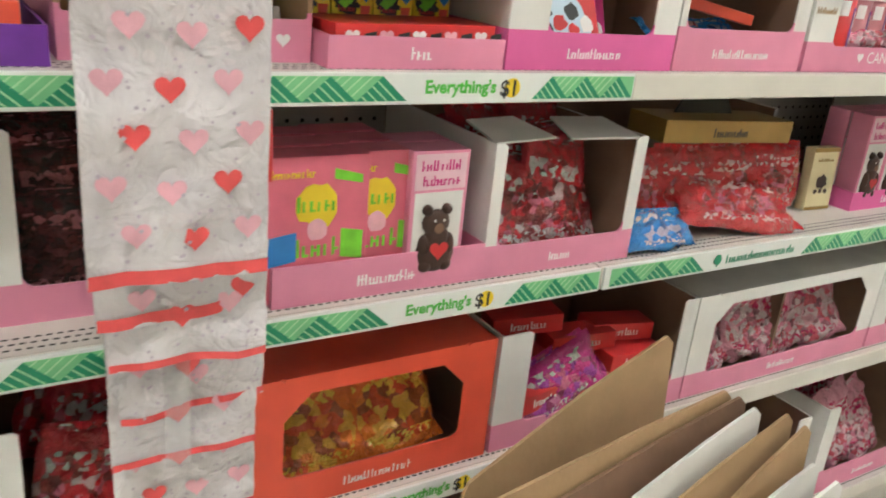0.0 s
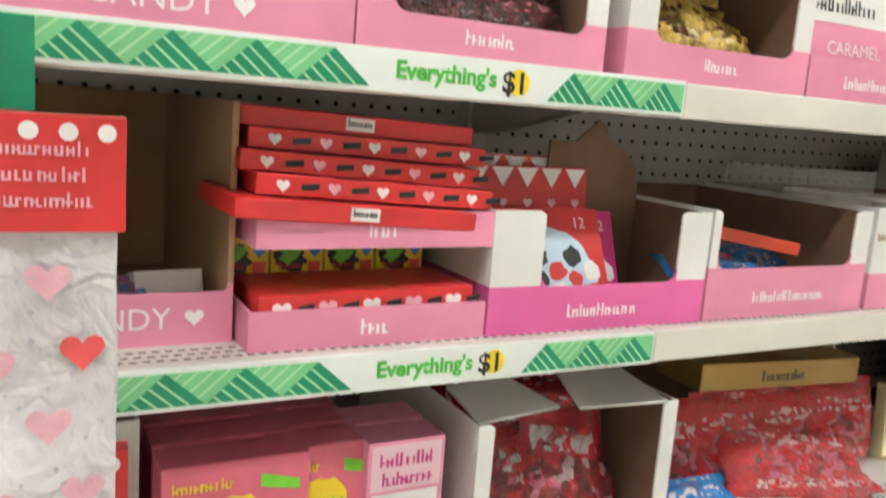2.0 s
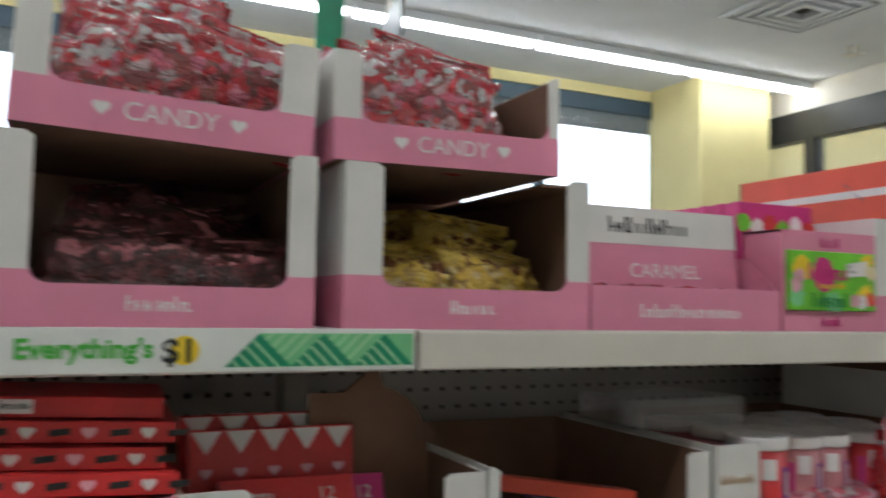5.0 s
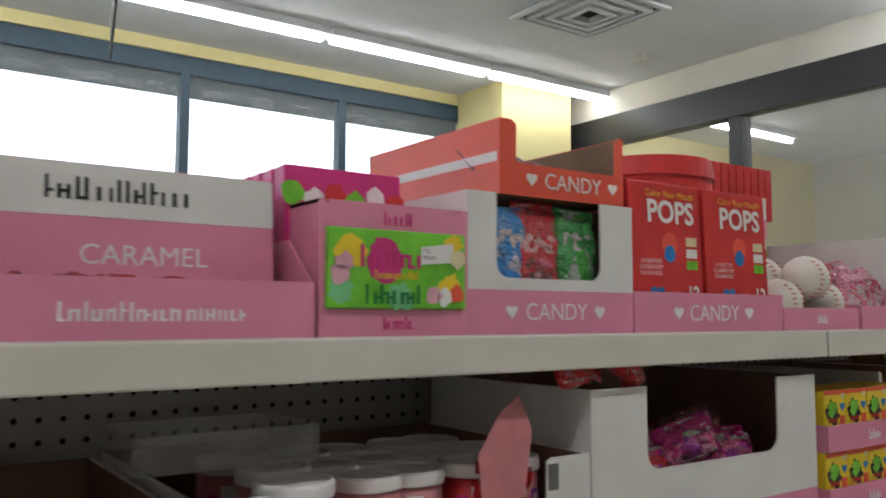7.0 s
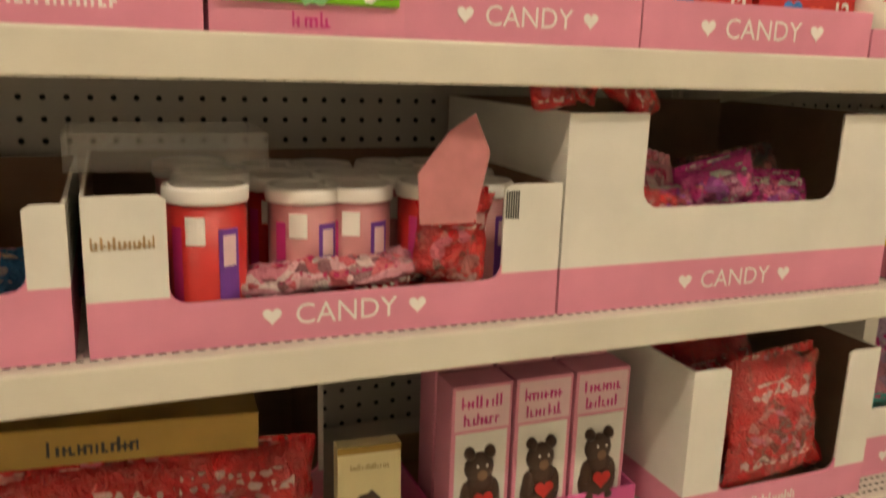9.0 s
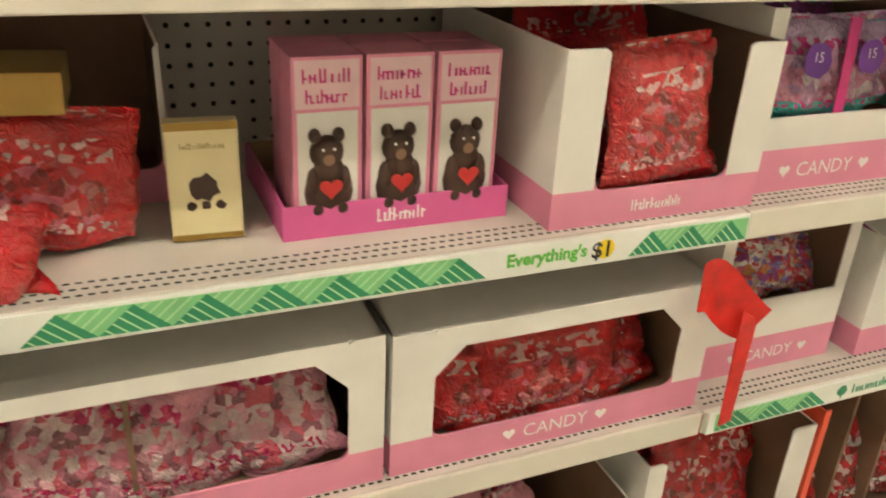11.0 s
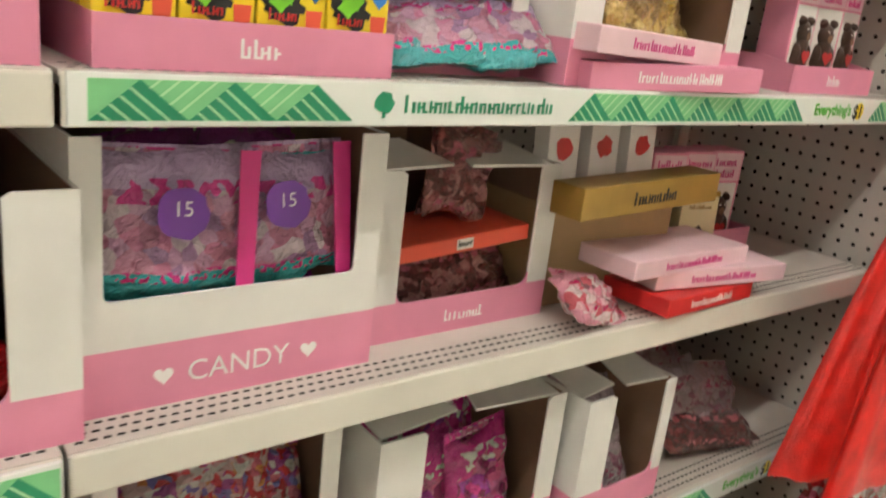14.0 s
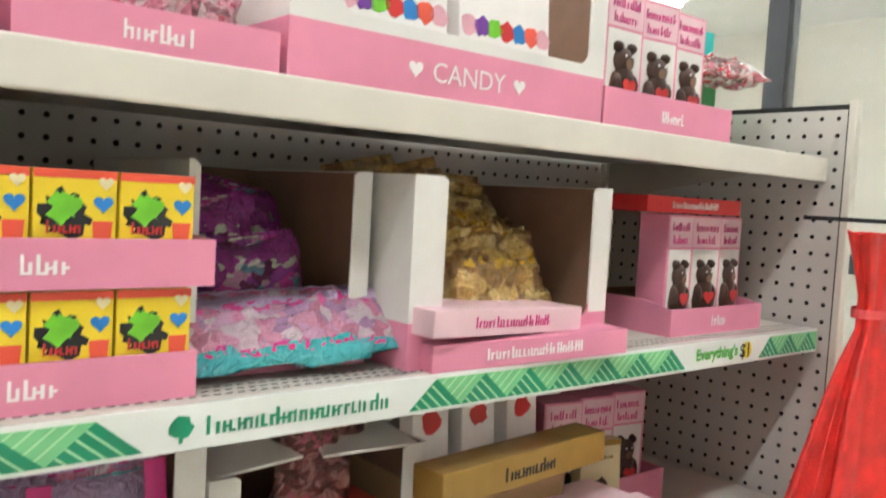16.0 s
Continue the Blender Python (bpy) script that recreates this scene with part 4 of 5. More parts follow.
for i in range(2):
    c = packet(1.66 + .14 * i, .03, S1 + .05, .125, .08, .04, "print", "white valentine box with coloured cartoon print", (-4, 0, 0), "candy box", "cartoon valentine boxes")
    for k in range(7):
        decal(c, dot_pts(-.05 + .017 * k, .03 + .02 * ((k * 3) % 3), .010, 12, .2, k), ("rose", "purple", "lime", "red", "blue", "orange", "rose")[k])
tray(1.942, 2.200, S1, .044, .18, mark=.05, label="pink tray of chocolate figure boxes", side=.05)
for i in range(3):
    bear_box(1.985 + .075 * i, .03 + .008 * i, S1 + .004, (0, 0, -6 if i == 1 else 0), .07, .155, kind=i)
c = packet(2.31, .16, S1, .14, .12, .14, "green", "green box at the end of the top shelf", (0, 0, 0), "box")
c = packet(2.31, .17, S1 + .122, .14, .07, .12, "teal", "teal box stacked on a green box", (0, 0, 0), "box")
bag("redwhite", (2.30, .06, S1 + .10), .20, .075, .05, "crinkled red and white wrapped candy lying on a box", (-70, -6, 8), 77)

# ---- second shelf ----
c = carton(-.68, -.428, S2, .205, .33, .052, .005, .005, .045, label="pink fronted brown shipping carton, nearly empty", skin="kraft", y=.055, r=.004)
candy_print(c, .03, -.0008, .015, .018)
bag("lilac", (-.53, .09, S2 + .004), .1, .045, .04, "purple wrapped candy remaining in a nearly empty carton", (-40, 0, 5), 81)
packet(-.47, .10, S2 + .004, .06, .05, .03, "print", "white candy box remaining in a nearly empty carton", (-15, 0, 6))
tray(-.424, -.198, S2, .035, .2, mark=.03, label="pink tray with red boxes and yellow candy boxes", side=.036)
flat_box(-.312, .024, S2 + .022, .205, .09, .026, "red", "red heart-printed candy box lying flat", (0, -.8, 0), False, "hearts")
for i in range(4):
    sour_box(-.406 + .054 * i, .118, S2 + .036, .052, .05)
    sour_box(-.406 + .054 * i, .145, S2 + .036, .052, .05)
tray(-.420, -.196, S2 + .0875, .033, .2, mark=.03, label="pink tray stacked above, loaded with flat red boxes", side=.034)
for i in range(5):
    flat_box(-.318 + .010 * (i % 2) - .01 * (i == 0), .014 + .012 * i, S2 + .108 + .0185 * i, .225, .12, .0175, "red", "long flat red candy box lying in a stack", (0, 3.2 - .3 * i, 2 - i * 1.5), i in (0, 4), "hearts")
c = carton(-.195, .082, S2, .122, .30, .048, .058, .042, .046, mark=.09, band="hotpink", label="white and hot pink carton with a scalloped brown back panel")
part("scalloped_back", plate([(.0, .01), (.133, .01), (.133, .12), *arc(.068, .128, .064, 0, 78, 8), (.076, .205), (.066, .212), (.056, .203), (.035, .186), (.0, .186)], .12, .123), M["brown"], c, "brown scalloped card divider")
for i in range(4):
    px, py, pz, pw, tilt_ = ((-.092, .030, .046, .125, -26), (-.040, .062, .035, .10, -20), (-.095, .105, .075, .16, -8), (-.095, .135, .085, .17, -6))[i]
    c = packet(px, py, S2 + pz - .042, pw, .125, .012, "red" if i != 1 else "mag", "valentine exchange pack with red, white and black cartoon print", (tilt_, 0, -2 + i), "candy box", "valentine exchange packs")
    if i in (0, 1):
        decal(c, dot_pts(0, .055, pw * .36, 22, .18, i), "ice", -.0005, "pale_print")
        for k in range(5):
            decal(c, dot_pts(-pw * .34 + pw * .17 * k, .055 + .016 * (k % 2), .011, 12, .2, k), ("print", "ink", "red", "ink", "print")[k], -.0008, "figure_print")
            decal(c, dot_pts(-pw * .34 + pw * .17 * k, .034 + .012 * (k % 2), .009, 10, .3, k + 9), ("red", "ink", "print", "red", "red")[k], -.0010, "figure_print")
        for k in range(3):
            decal(c, dot_pts(-pw * .25 + pw * .25 * k, .012, .009, 10, .3, k), ("yellow", "red", "print")[k], -.0009, "figure_print")
        words("12", .012, M["print"], c, pw * .28, -.0010, .102)
        bars(c, M["print"], -pw * .25, -.0006, .104, pw * .3, .010, 41)
    else:
        for k in range(5):
            x_ = -pw * .4 + pw * .2 * k
            decal(c, [(x_ - pw * .085, .123), (x_, .102), (x_ + pw * .085, .123)], "print", -.0005, "bunting_print")
            decal(c, heart_pts(x_, .085, .012), "rose", -.0006)
carton(.086, .356, S2, .125, .30, .060, .012, .03, .058, mark=.12, label="white and pink candy carton with loose packs inside")
for i, (f, x, ry) in enumerate((("blue", .15, 4), ("red", .20, 12), ("blue", .25, -5), ("lilac", .29, 8))):
    bag(f, (x, .05 + .03 * i, S2 + .03), .16, .045, .03, "bright wrapped candy pack lying in a carton", (-60, ry, 0), 85 + i, group="loose packs")
tube_ = packet(.20, .08, S2 + .075, .20, .016, .02, "orange", "long red candy box leaning across a carton", (0, 9, -4))
cc = carton(.366, .783, S2, .130, .30, .046, .062, .060, .040, text=True, label="white and pink candy carton with red and pink canisters")
bars(cc, M["kraft"], -.178, -.0002, .088, .050, .010, 51, "brown_smear")
for k in range(6):
    part("barcode_line", box(.150 + .0024 * k, .1512 + .0024 * k, -.0006, 0, .098, .124), M["ink"], cc)
k = 0
for y in (.055, .125, .20):
    for x in (.462, .54, .60, .665, .725):
        can(x + .012 * (k % 2), y + (.03 if x > .5 else 0), S2 + .003, .033, .130 if x < .5 else .122, "red" if k % 3 == 0 else "can", "card candy canister with a white lid")
        k += 1
rose_ = bag("red", (.675, .035, S2 + .035), .07, .085, .05, "red foil rose candy with a pink paper collar in a carton", (-6, 6, 0), 91)
part("paper_collar", plate([(-.040, .055), (.012, .060), (.022, .125), (.004, .158), (-.020, .140), (-.046, .100)], -.022, -.020), M["can"], rose_, "dusty pink paper collar")
bag("pink", (.56, .03, S2 + .042), .17, .035, .035, "pink wrapped candy roll lying on canisters", (-65, -4, 0), 92)
bag("redwhite", (.62, .035, S2 + .036), .14, .025, .03, "red wrapped candy roll lying in a carton", (-65, -8, 0), 93)
pb = thing("clear_tray", (.44, .20, S2 + .131), "empty clear plastic blister tray lying on canisters", "plastic tray")
for q in ((-.09, .09, -.06, -.057, 0, .035), (-.09, .09, .057, .06, 0, .035), (-.09, -.087, -.057, .057, 0, .035), (.087, .09, -.057, .057, 0, .035), (-.087, .087, -.057, .057, 0, .002)):
    part("tray_wall", box(*q), M["cello"], pb)
carton(.786, 1.214, S2, .195, .30, .046, .088, .088, .102, text=True, label="tall white and pink candy carton with a low window", r=.02)
pile("hotpink", .89, 1.13, .03, .2, S2 + .075, 1, "magenta foil candy pack in a carton", .10, .045, 95, "magenta packs")
bag("red", (.915, .04, S2 + .090), .10, .035, .03, "red foil candy pack at the edge of a carton window", (-60, 10, 0), 96)
bag("pink", (.90, .06, S2 + .085), .10, .075, .03, "pale striped candy pack leaning in a carton", (-30, 14, 0), 98)
bag("choc", (1.06, .08, S2 + .06), .14, .085, .05, "dark wrapped candy pack in a carton", (-20, -8, 0), 94)
for i in range(4):
    bag("red", (.775 + .03 * i, .03 + .01 * (i % 2), S2 + .20 + .008 * (i % 3)), .045, .035, .03, "red foil chocolate rose head", (-20, 20 * i, 0), 97 + i, group="foil roses")
for lv in range(2):
    tray(1.245, 1.480 + .012 * lv, S2 + .086 * lv, .036, .14, mark=.035, label="pink tray packed with yellow candy boxes", side=.038)
    for i in range(4):
        for r_ in range(3):
            sour_box(1.274 + .058 * i, .024 + .024 * r_, S2 + .022 + .086 * lv, .056, .062)
carton(1.49, 1.672, S2, .185, .26, .045, .01, .02, .04, label="white carton of purple character candy bags", y=.07)
pile("purple", 1.505, 1.655, .10, .28, S2, 3, "purple character candy bag in a carton", .11, .10, 101, "purple bags")
bag("teal", (1.575, .035, S2 + .012), .24, .085, .05, "large pink and teal character candy bag lying at the shelf edge", (-52, -2, -4), 103)
carton(1.684, 1.968, S2, .185, .28, .045, .04, .03, .04, label="white and pink carton of gold foil chocolates", mark=.05)
pile("goldfoil", 1.73, 1.94, .03, .22, S2, 4, "gold foil wrapped chocolate bag in a carton", .10, .112, 105, "gold foil bags")
flat_box(1.80, -.005, S2 + .032, .22, .10, .026, "blush", "pale pink window candy box lying flat", (0, 2, 4), False, "mag")
flat_box(1.83, -.012, S2 + .002, .26, .10, .027, "pink", "pink character candy box lying flat at the shelf edge", (0, -1, -5), False, "print")
bag("goldfoil", (1.95, .03, S2 + .02), .13, .05, .03, "gold foil candy bag lying at the shelf edge", (-68, 0, 6), 109)
tray(2.125, 2.345, S2, .036, .16, mark=.04, label="pink tray of chocolate figure boxes", side=.045, y=.036)
for i in range(3):
    bear_box(2.168 + .067 * i, .06 + .004 * i, S2 + .004, (0, 0, -8 if i == 1 else 3), .062, .155, kind=i % 3)
flat_box(2.20, .06, S2 + .161, .22, .08, .022, "red", "red candy box lying on top of others", (0, 0, 0), False, "print")

tray(-.98, -.69, S2, .036, .2, band="purple", label="low purple tray holding a red candy box", y=.02)
flat_box(-.83, .03, S2 + .004, .24, .12, .05, "orange", "red candy box standing in a low purple tray", (0, 0, 0), False, "print")

# ---- third shelf ----
carton(-.755, -.50, S3, .205, .3, .045, .03, .03, .04, label="white and pink carton of maroon candy bags", mark=.05, y=.07)
pile("choc", -.73, -.52, .08, .33, S3, 3, "maroon candy bag in a carton", .12, .12, 111, "maroon bags")
tray(-.480, -.190, S3, .050, .24, mark=.09, label="pink tray of sour candy valentine boxes", side=.05)
for i, x in enumerate((-.425, -.345)):
    for k in range(3):
        c = packet(x, .024 + .05 * k + .008 * i, S3 + .004, .128 if i == 0 else .09, .172, .045, "coral", "coral pink sour candy valentine box with yellow and green print", (-1, 0, 0), "candy box", "sour valentine boxes")
        if k:
            continue
        decal(c, dot_pts(0, .115, .026, 18, .18, 3), "yellow")
        bars(c, M["lime"], 0, -.0010, .108, .05, .018, 2)
        decal(c, dot_pts(0, .086, .013, 12, .1, 4), "rose", -.001)
        bars(c, M["yellow"], -.03, -.0008, .148, .05, .010, 4)
        decal(c, [(.02, .145), (.055, .138), (.055, .148), (.02, .157)], "lime")
        decal(c, [(-.058, .045), (-.025, .05), (-.025, .085), (-.058, .08)], "blue")
        decal(c, [(.03, .05), (.058, .045), (.058, .08), (.03, .085)], "lime")
        bars(c, M["lime"], 0, -.0012, .054, .05, .022, 8)
        bars(c, M["red"], 0, -.0008, .018, .09, .012, 9)
bear_box(-.267, .022, S3 + .004, w=.08, h=.172)
bear_box(-.267, .072, S3 + .004, w=.08, h=.172)
carton(-.192, .067, S3, .182, .30, .045, .018, .020, .043, flaps=True, mark=.04, label="white and pink carton with folded flaps, full of red candy bags")
pile("redwhite", -.17, .05, .03, .25, S3, 3, "red and white wrapped candy bag in a carton", .12, .13, 121, "red candy bags")
bag("blue", (.145, .02, S3 + .006), .15, .06, .04, "blue cookie candy bag lying at the shelf edge", (-48, 4, 4), 125)
bag("red", (.34, .03, S3 + .012), .26, .11, .055, "large red candy bag lying at the shelf edge", (-55, 6, -6), 126)
for i in range(4):
    bag("red", (.14 + .115 * i, .10, S3 + .01), .15, .12, .05, "red candy bag standing behind", (-12, 4, 0), 127 + i, group="red bags behind")
gb = packet(.36, .115, S3 + .136, .30, .038, .09, "gold", "gold cardboard chocolate box lying on candy bags", (0, 1.5, -3), "chocolate box")
bars(gb, M["ink"], 0, 0, .010, .08, .015, 5)
part("folded_sleeve", plate([(-.08, .035), (.06, .035), (.04, .065), (-.06, .07)], .06, .064), M["dark"], gb)
carton(.10, .60, S3, .170, .17, .04, .006, .006, .038, y=.21, label="white carton behind the red candy bags", skin="white")


def card_pack(x, y, z, rz=0, h=.118, w=.068):
    c = packet(x, y, z, w, h, .022, "cream", "cream chocolate pouch with gold edge and brown truffle print", (-3, 0, rz), "chocolate pack", "cream chocolate packs")
    decal(c, [(-w / 2, h - .008), (w / 2, h - .008), (w / 2, h), (-w / 2, h)], "gold")
    decal(c, [(-w / 2, 0), (w / 2, 0), (w / 2, .006), (-w / 2, .006)], "gold")
    decal(c, dot_pts(0, h * .45, w * .2, 14, .25, 3), "choc")
    for q in range(3):
        decal(c, dot_pts(-w * .2 + w * .2 * q, h * .3, w * .07, 8, .2, q), "choc")
    bars(c, M["gold"], 0, -.0002, h * .78, w * .6, h * .05, 3)
    return c


card_pack(.622, .095, S3 + .002, -4)
tray(.690, .937, S3, .036, .2, y=.07, mark=.06, label="hot pink tray of chocolate figure boxes", band="hotpink", side=.04)
for i in range(3):
    for r_ in range(2):
        bear_box(.739 + .074 * i, .078 + .05 * r_, S3 + .004, (0, 0, 0), .07, .178, kind=i)
carton(.962, 1.236, S3, .192, .32, .042, .050, .048, .040, mark=.07, label="tall white and pink carton of heart candy bags", flaps=False)
pile("red", 1.0, 1.2, .03, .28, S3, 3, "red and silver wrapped heart candy bag in a carton", .12, .14, 131, "heart candy bags")
bag("red", (1.10, .028, S3 + .045), .13, .145, .04, "red candy bag with silver hearts hanging over the carton front", (-4, -6, 0), 135)
carton(1.236, 1.503, S3, .222, .32, .055, .022, .026, .095, text=True, y=.045, label="tall white and pink candy carton with character bags", r=.006)
for i, x in enumerate((1.32, 1.42)):
    b = bag("teal", (x, .067 + .008 * i, S3 + .088), .13, .112, .045, "pink and teal character candy bag in a carton", (-6, 3 - 5 * i, 0), 141 + i, group="character bags")
    part("round_mark", plate(dot_pts(-.005, .07, .021, 20, .06, 2), -.0275, -.0265), M["purple"], b)
    words("15", .012, M["print"], b, -.005, -.028, .068)
    part("ribbon", plate([(.045, .0), (.06, .0), (.062, .12), (.044, .12)], -.02, -.018), M["mag"], b)
pile("purple", 1.27, 1.48, .09, .28, S3 + .06, 2, "purple character candy bag at the back of a carton", .12, .13, 145, "character bags")
carton(1.520, 1.762, S3, .180, .3, .042, .03, .03, .04, flaps=True, mark=.05, y=.075, label="white and pink carton with pink foil chocolates and a red box")
pile("rosefoil", 1.55, 1.735, .08, .25, S3, 2, "pink and maroon foil chocolate bag in a carton", .11, .065, 151, "foil chocolate bags")
flat_box(1.642, .085, S3 + .085, .185, .1, .018, "orange", "red candy box wedged across a carton", (0, -4, 0), True)
bag("rosefoil", (1.65, .13, S3 + .11), .09, .10, .05, "pink foil chocolate bag standing above a red box", (-8, 16, 0), 153)
tray(1.755, 2.0, S3, .13, .16, y=.09, label="brown tray under the gold chocolate box", band="kraft")
gb = packet(1.86, .015, S3 + .135, .26, .036, .045, "gold", "gold cardboard chocolate display box", (0, -1, 3), "chocolate box")
bars(gb, M["ink"], 0, 0, .010, .08, .015, 5)
for i in range(3):
    c = packet(1.785 + .07 * i, .095, S3 + .1345, .05, .105, .025, "print", "white chocolate pouch standing in a gold box", (-4, 0, 0), "chocolate pack", "white chocolate packs")
    decal(c, dot_pts(0, .058, .013, 12, .2, i), "red")
    bars(c, M["gold"], 0, -.0004, .088, .03, .006, i)
for i, (x, rz, m_) in enumerate(((1.99, 4, "red"), (2.02, -6, "blush"), (1.96, 3, "blush"))):
    flat_box(x, -.004 + .008 * i, S3 + .003 + .024 * i, .20 + .05 * (i > 0), .10, .023, m_, "pale pink window candy box lying in a slanting stack", (0, 1.5, rz), False, "print" if i == 0 else "mag")
bag("pink", (1.80, .005, S3 + .006), .12, .07, .04, "small pink candy bag lying on the shelf", (-55, 14, 10), 157)
tray(2.02, 2.27, S3, .05, .16, y=.13, label="pink tray of chocolate figure boxes at the shelf end", side=.05)
for i in range(3):
    bear_box(2.06 + .07 * i, .15, S3 + .004, (0, 0, -10), .066, .165, kind=i)
card_pack(2.10, .11, S3 + .002, -12)

# ---- fourth shelf ----
carton(-.775, -.515, S4, .19, .3, .045, .03, .03, .04, label="white carton of red candy bags", mark=.05)
pile("redwhite", -.75, -.54, .03, .28, S4, 3, "red candy bag in a white carton", .12, .12, 161, "red bags")
carton(-.500, -.150, S4, .190, .32, .050, .04, .05, .045, .165, skin="orange", band="orange", mark=.10, label="bright orange candy carton with a shaped window")
pile("orange", -.46, -.20, .025, .25, S4, 2, "yellow and orange candy bag in an orange carton", .15, .125, 165, "orange bags")
carton(-.142, .252, S4, .190, .30, .045, .055, .03, .040, label="white and pink carton of red heart candy packs", mark=.06)
for i in range(7):
    flat_box(-.03 + .09 * (i % 3), .03 + .035 * (i // 3) + .01 * (i % 2), S4 + .045 + .03 * (i // 2), .12, .05, .03, "red", "red candy pack stacked in a carton", (0, 3 * (i % 3) - 3, 6 - 3 * i), False, "print")
bag("hotpink", (.0, .028, S4 + .035), .19, .085, .05, "magenta foil candy bag lying in a carton", (-30, -24, 0), 169)
carton(.256, .782, S4, .190, .33, .045, .05, .04, .040, .168, div=1, mark=.08, label="long white and pink carton with two windows")
pile("pink", .30, .74, .03, .25, S4, 2, "pink and red printed candy bag in a long carton", .17, .125, 171, "pink bags")
carton(.790, 1.216, S4, .185, .33, .045, .05, .045, .042, .160, text=True, label="long white and pink carton of red heart cookie bags")
pile("red", .84, 1.19, .028, .26, S4, 2, "bright red heart cookie bag in a long carton", .19, .11, 175, "red cookie bags")
hd = thing("shelf_flag", (1.195, -.03, S4 + .185), "bent red plastic shelf flag hanging at the shelf joint", "sign")
bm = bmesh.new()
for side, off in ((1, 0), (-1, .002)):
    rows = []
    for k in range(9):
        u = k / 8
        cx, cz = -.052 + .095 * u, .026 - .055 * u + .010 * math.sin(u * 5)
        hw = .024 + .008 * math.sin(u * 3)
        rows.append([bm.verts.new((cx + dw * .35 * hw, off + .018 * math.sin(u * 3.2 + dw * .6), cz + dw * hw)) for dw in (-1, -.4, .4, 1)])
    for p, q in zip(rows, rows[1:]):
        for k in range(3):
            f = (p[k], q[k], q[k + 1], p[k + 1])
            bm.faces.new(f if side > 0 else f[::-1]).smooth = True
part("flag_sheet", bm, M["fabric"], hd, "bent glossy red sheet")
part("stem", plate([(.022, -.185), (.040, -.180), (.044, -.03), (.018, -.015)], -.001, .001), M["fabric"], hd)
carton(1.252, 1.490, S4, .225, .3, .055, .02, .02, .115, text=True, y=.06, label="white and pink candy carton of mixed wrapped sweets", r=.004)
pile("multi", 1.27, 1.475, .067, .30, S4 + .09, 3, "mixed red, white and blue wrapped candy pack", .11, .085, 181, "mixed packs")
carton(1.525, 1.795, S4, .190, .28, .045, .06, .03, .043, flaps=True, y=.04, mark=.05, label="white and pink carton of purple character candy bags")
pile("hotpink", 1.57, 1.77, .05, .28, S4, 3, "bright purple and pink candy bag in a carton", .12, .11, 185, "purple character bags")
carton(1.815, 1.985, S4, .180, .28, .045, .05, .02, .043, flaps=True, label="small white and pink carton with silver foil candy")
pile("silver", 1.85, 1.97, .03, .25, S4, 2, "silver foil candy bag", .11, .13, 191, "silver bags")
pile("silver", 2.0, 2.3, .06, .3, S4, 2, "clear and silver candy bag lying on the shelf", .14, .10, 195, "silver bags")
bag("choc", (2.16, .04, S4 + .01), .2, .06, .04, "dark pink foil candy string bag lying on the shelf", (-55, 8, -10), 199)

# ---- bottom shelf ----
carton(.30, .68, S5, .22, .33, .06, .04, .04, .055, label="white and pink carton of pale pink candy bags", mark=.08)
pile("pink", .34, .64, .03, .28, S5, 2, "pale pink candy bag in a low carton", .15, .15, 201, "pale pink bags")
carton(.74, 1.14, S5, .22, .33, .06, .04, .04, .055, label="white and pink candy carton on the bottom shelf", mark=.08)
pile("pink", .78, 1.1, .03, .28, S5, 2, "pink candy bag in a low carton", .15, .15, 205, "pale pink bags")
carton(-.52, -.1, S5, .22, .33, .06, .04, .04, .055, label="white and pink carton of dark candy on the bottom shelf", mark=.08)
pile("choc", -.48, -.14, .03, .28, S5, 2, "maroon candy bag in a low carton", .15, .15, 207, "maroon low bags")
carton(1.165, 1.465, S5, .265, .33, .08, .03, .045, .075, label="white and pink carton of red candy bags on the bottom shelf")
pile("red", 1.19, 1.43, .03, .28, S5 + .04, 3, "plain red foil candy bag in a low carton", .15, .17, 211, "red low bags")
carton(1.475, 1.80, S5, .285, .33, .03, .012, .03, .03, div=2, skin="orange", band="orange", mark=.08, label="bright red-orange carton with brown dividers")
pile("redwhite", 1.49, 1.78, .04, .25, S5, 2, "red and silver foil candy bag between dividers", .10, .17, 215, "foil bags")
carton(1.86, 2.38, S5, .05, .33, .05, .10, .03, .045, skin="green", band="green", mark=.06, label="low green candy carton on the bottom shelf")
gpan = packet(1.862, .04, S5 + .052, .012, .25, .26, "green", "tall green side panel of a candy carton", (0, 0, 0), "display carton")
pile("orange", 2.0, 2.25, .04, .26, S5, 2, "orange and yellow candy bag in a green carton", .14, .11, 219, "orange low bags")

# ---- hanging goods and clutter in the aisle ----
hook = thing("clip_strip", (-.615, -.10, 1.30), "green price tag and metal clip strip hanging from the shelf edge", "clip strip")
part("hanger_bar", box(-.006, .006, 0, .096, -.012, -.006), M["steel"], hook)
part("strip_bar", box(-.012, .012, -.002, .002, -.62, -.005), M["cello"], hook)
part("price_tag", box(-.06, .035, .090, .093, -.065, -.004), M["gd"], hook)
words("$1", .03, M["print"], hook, -.012, .089, -.05, bold=.001)


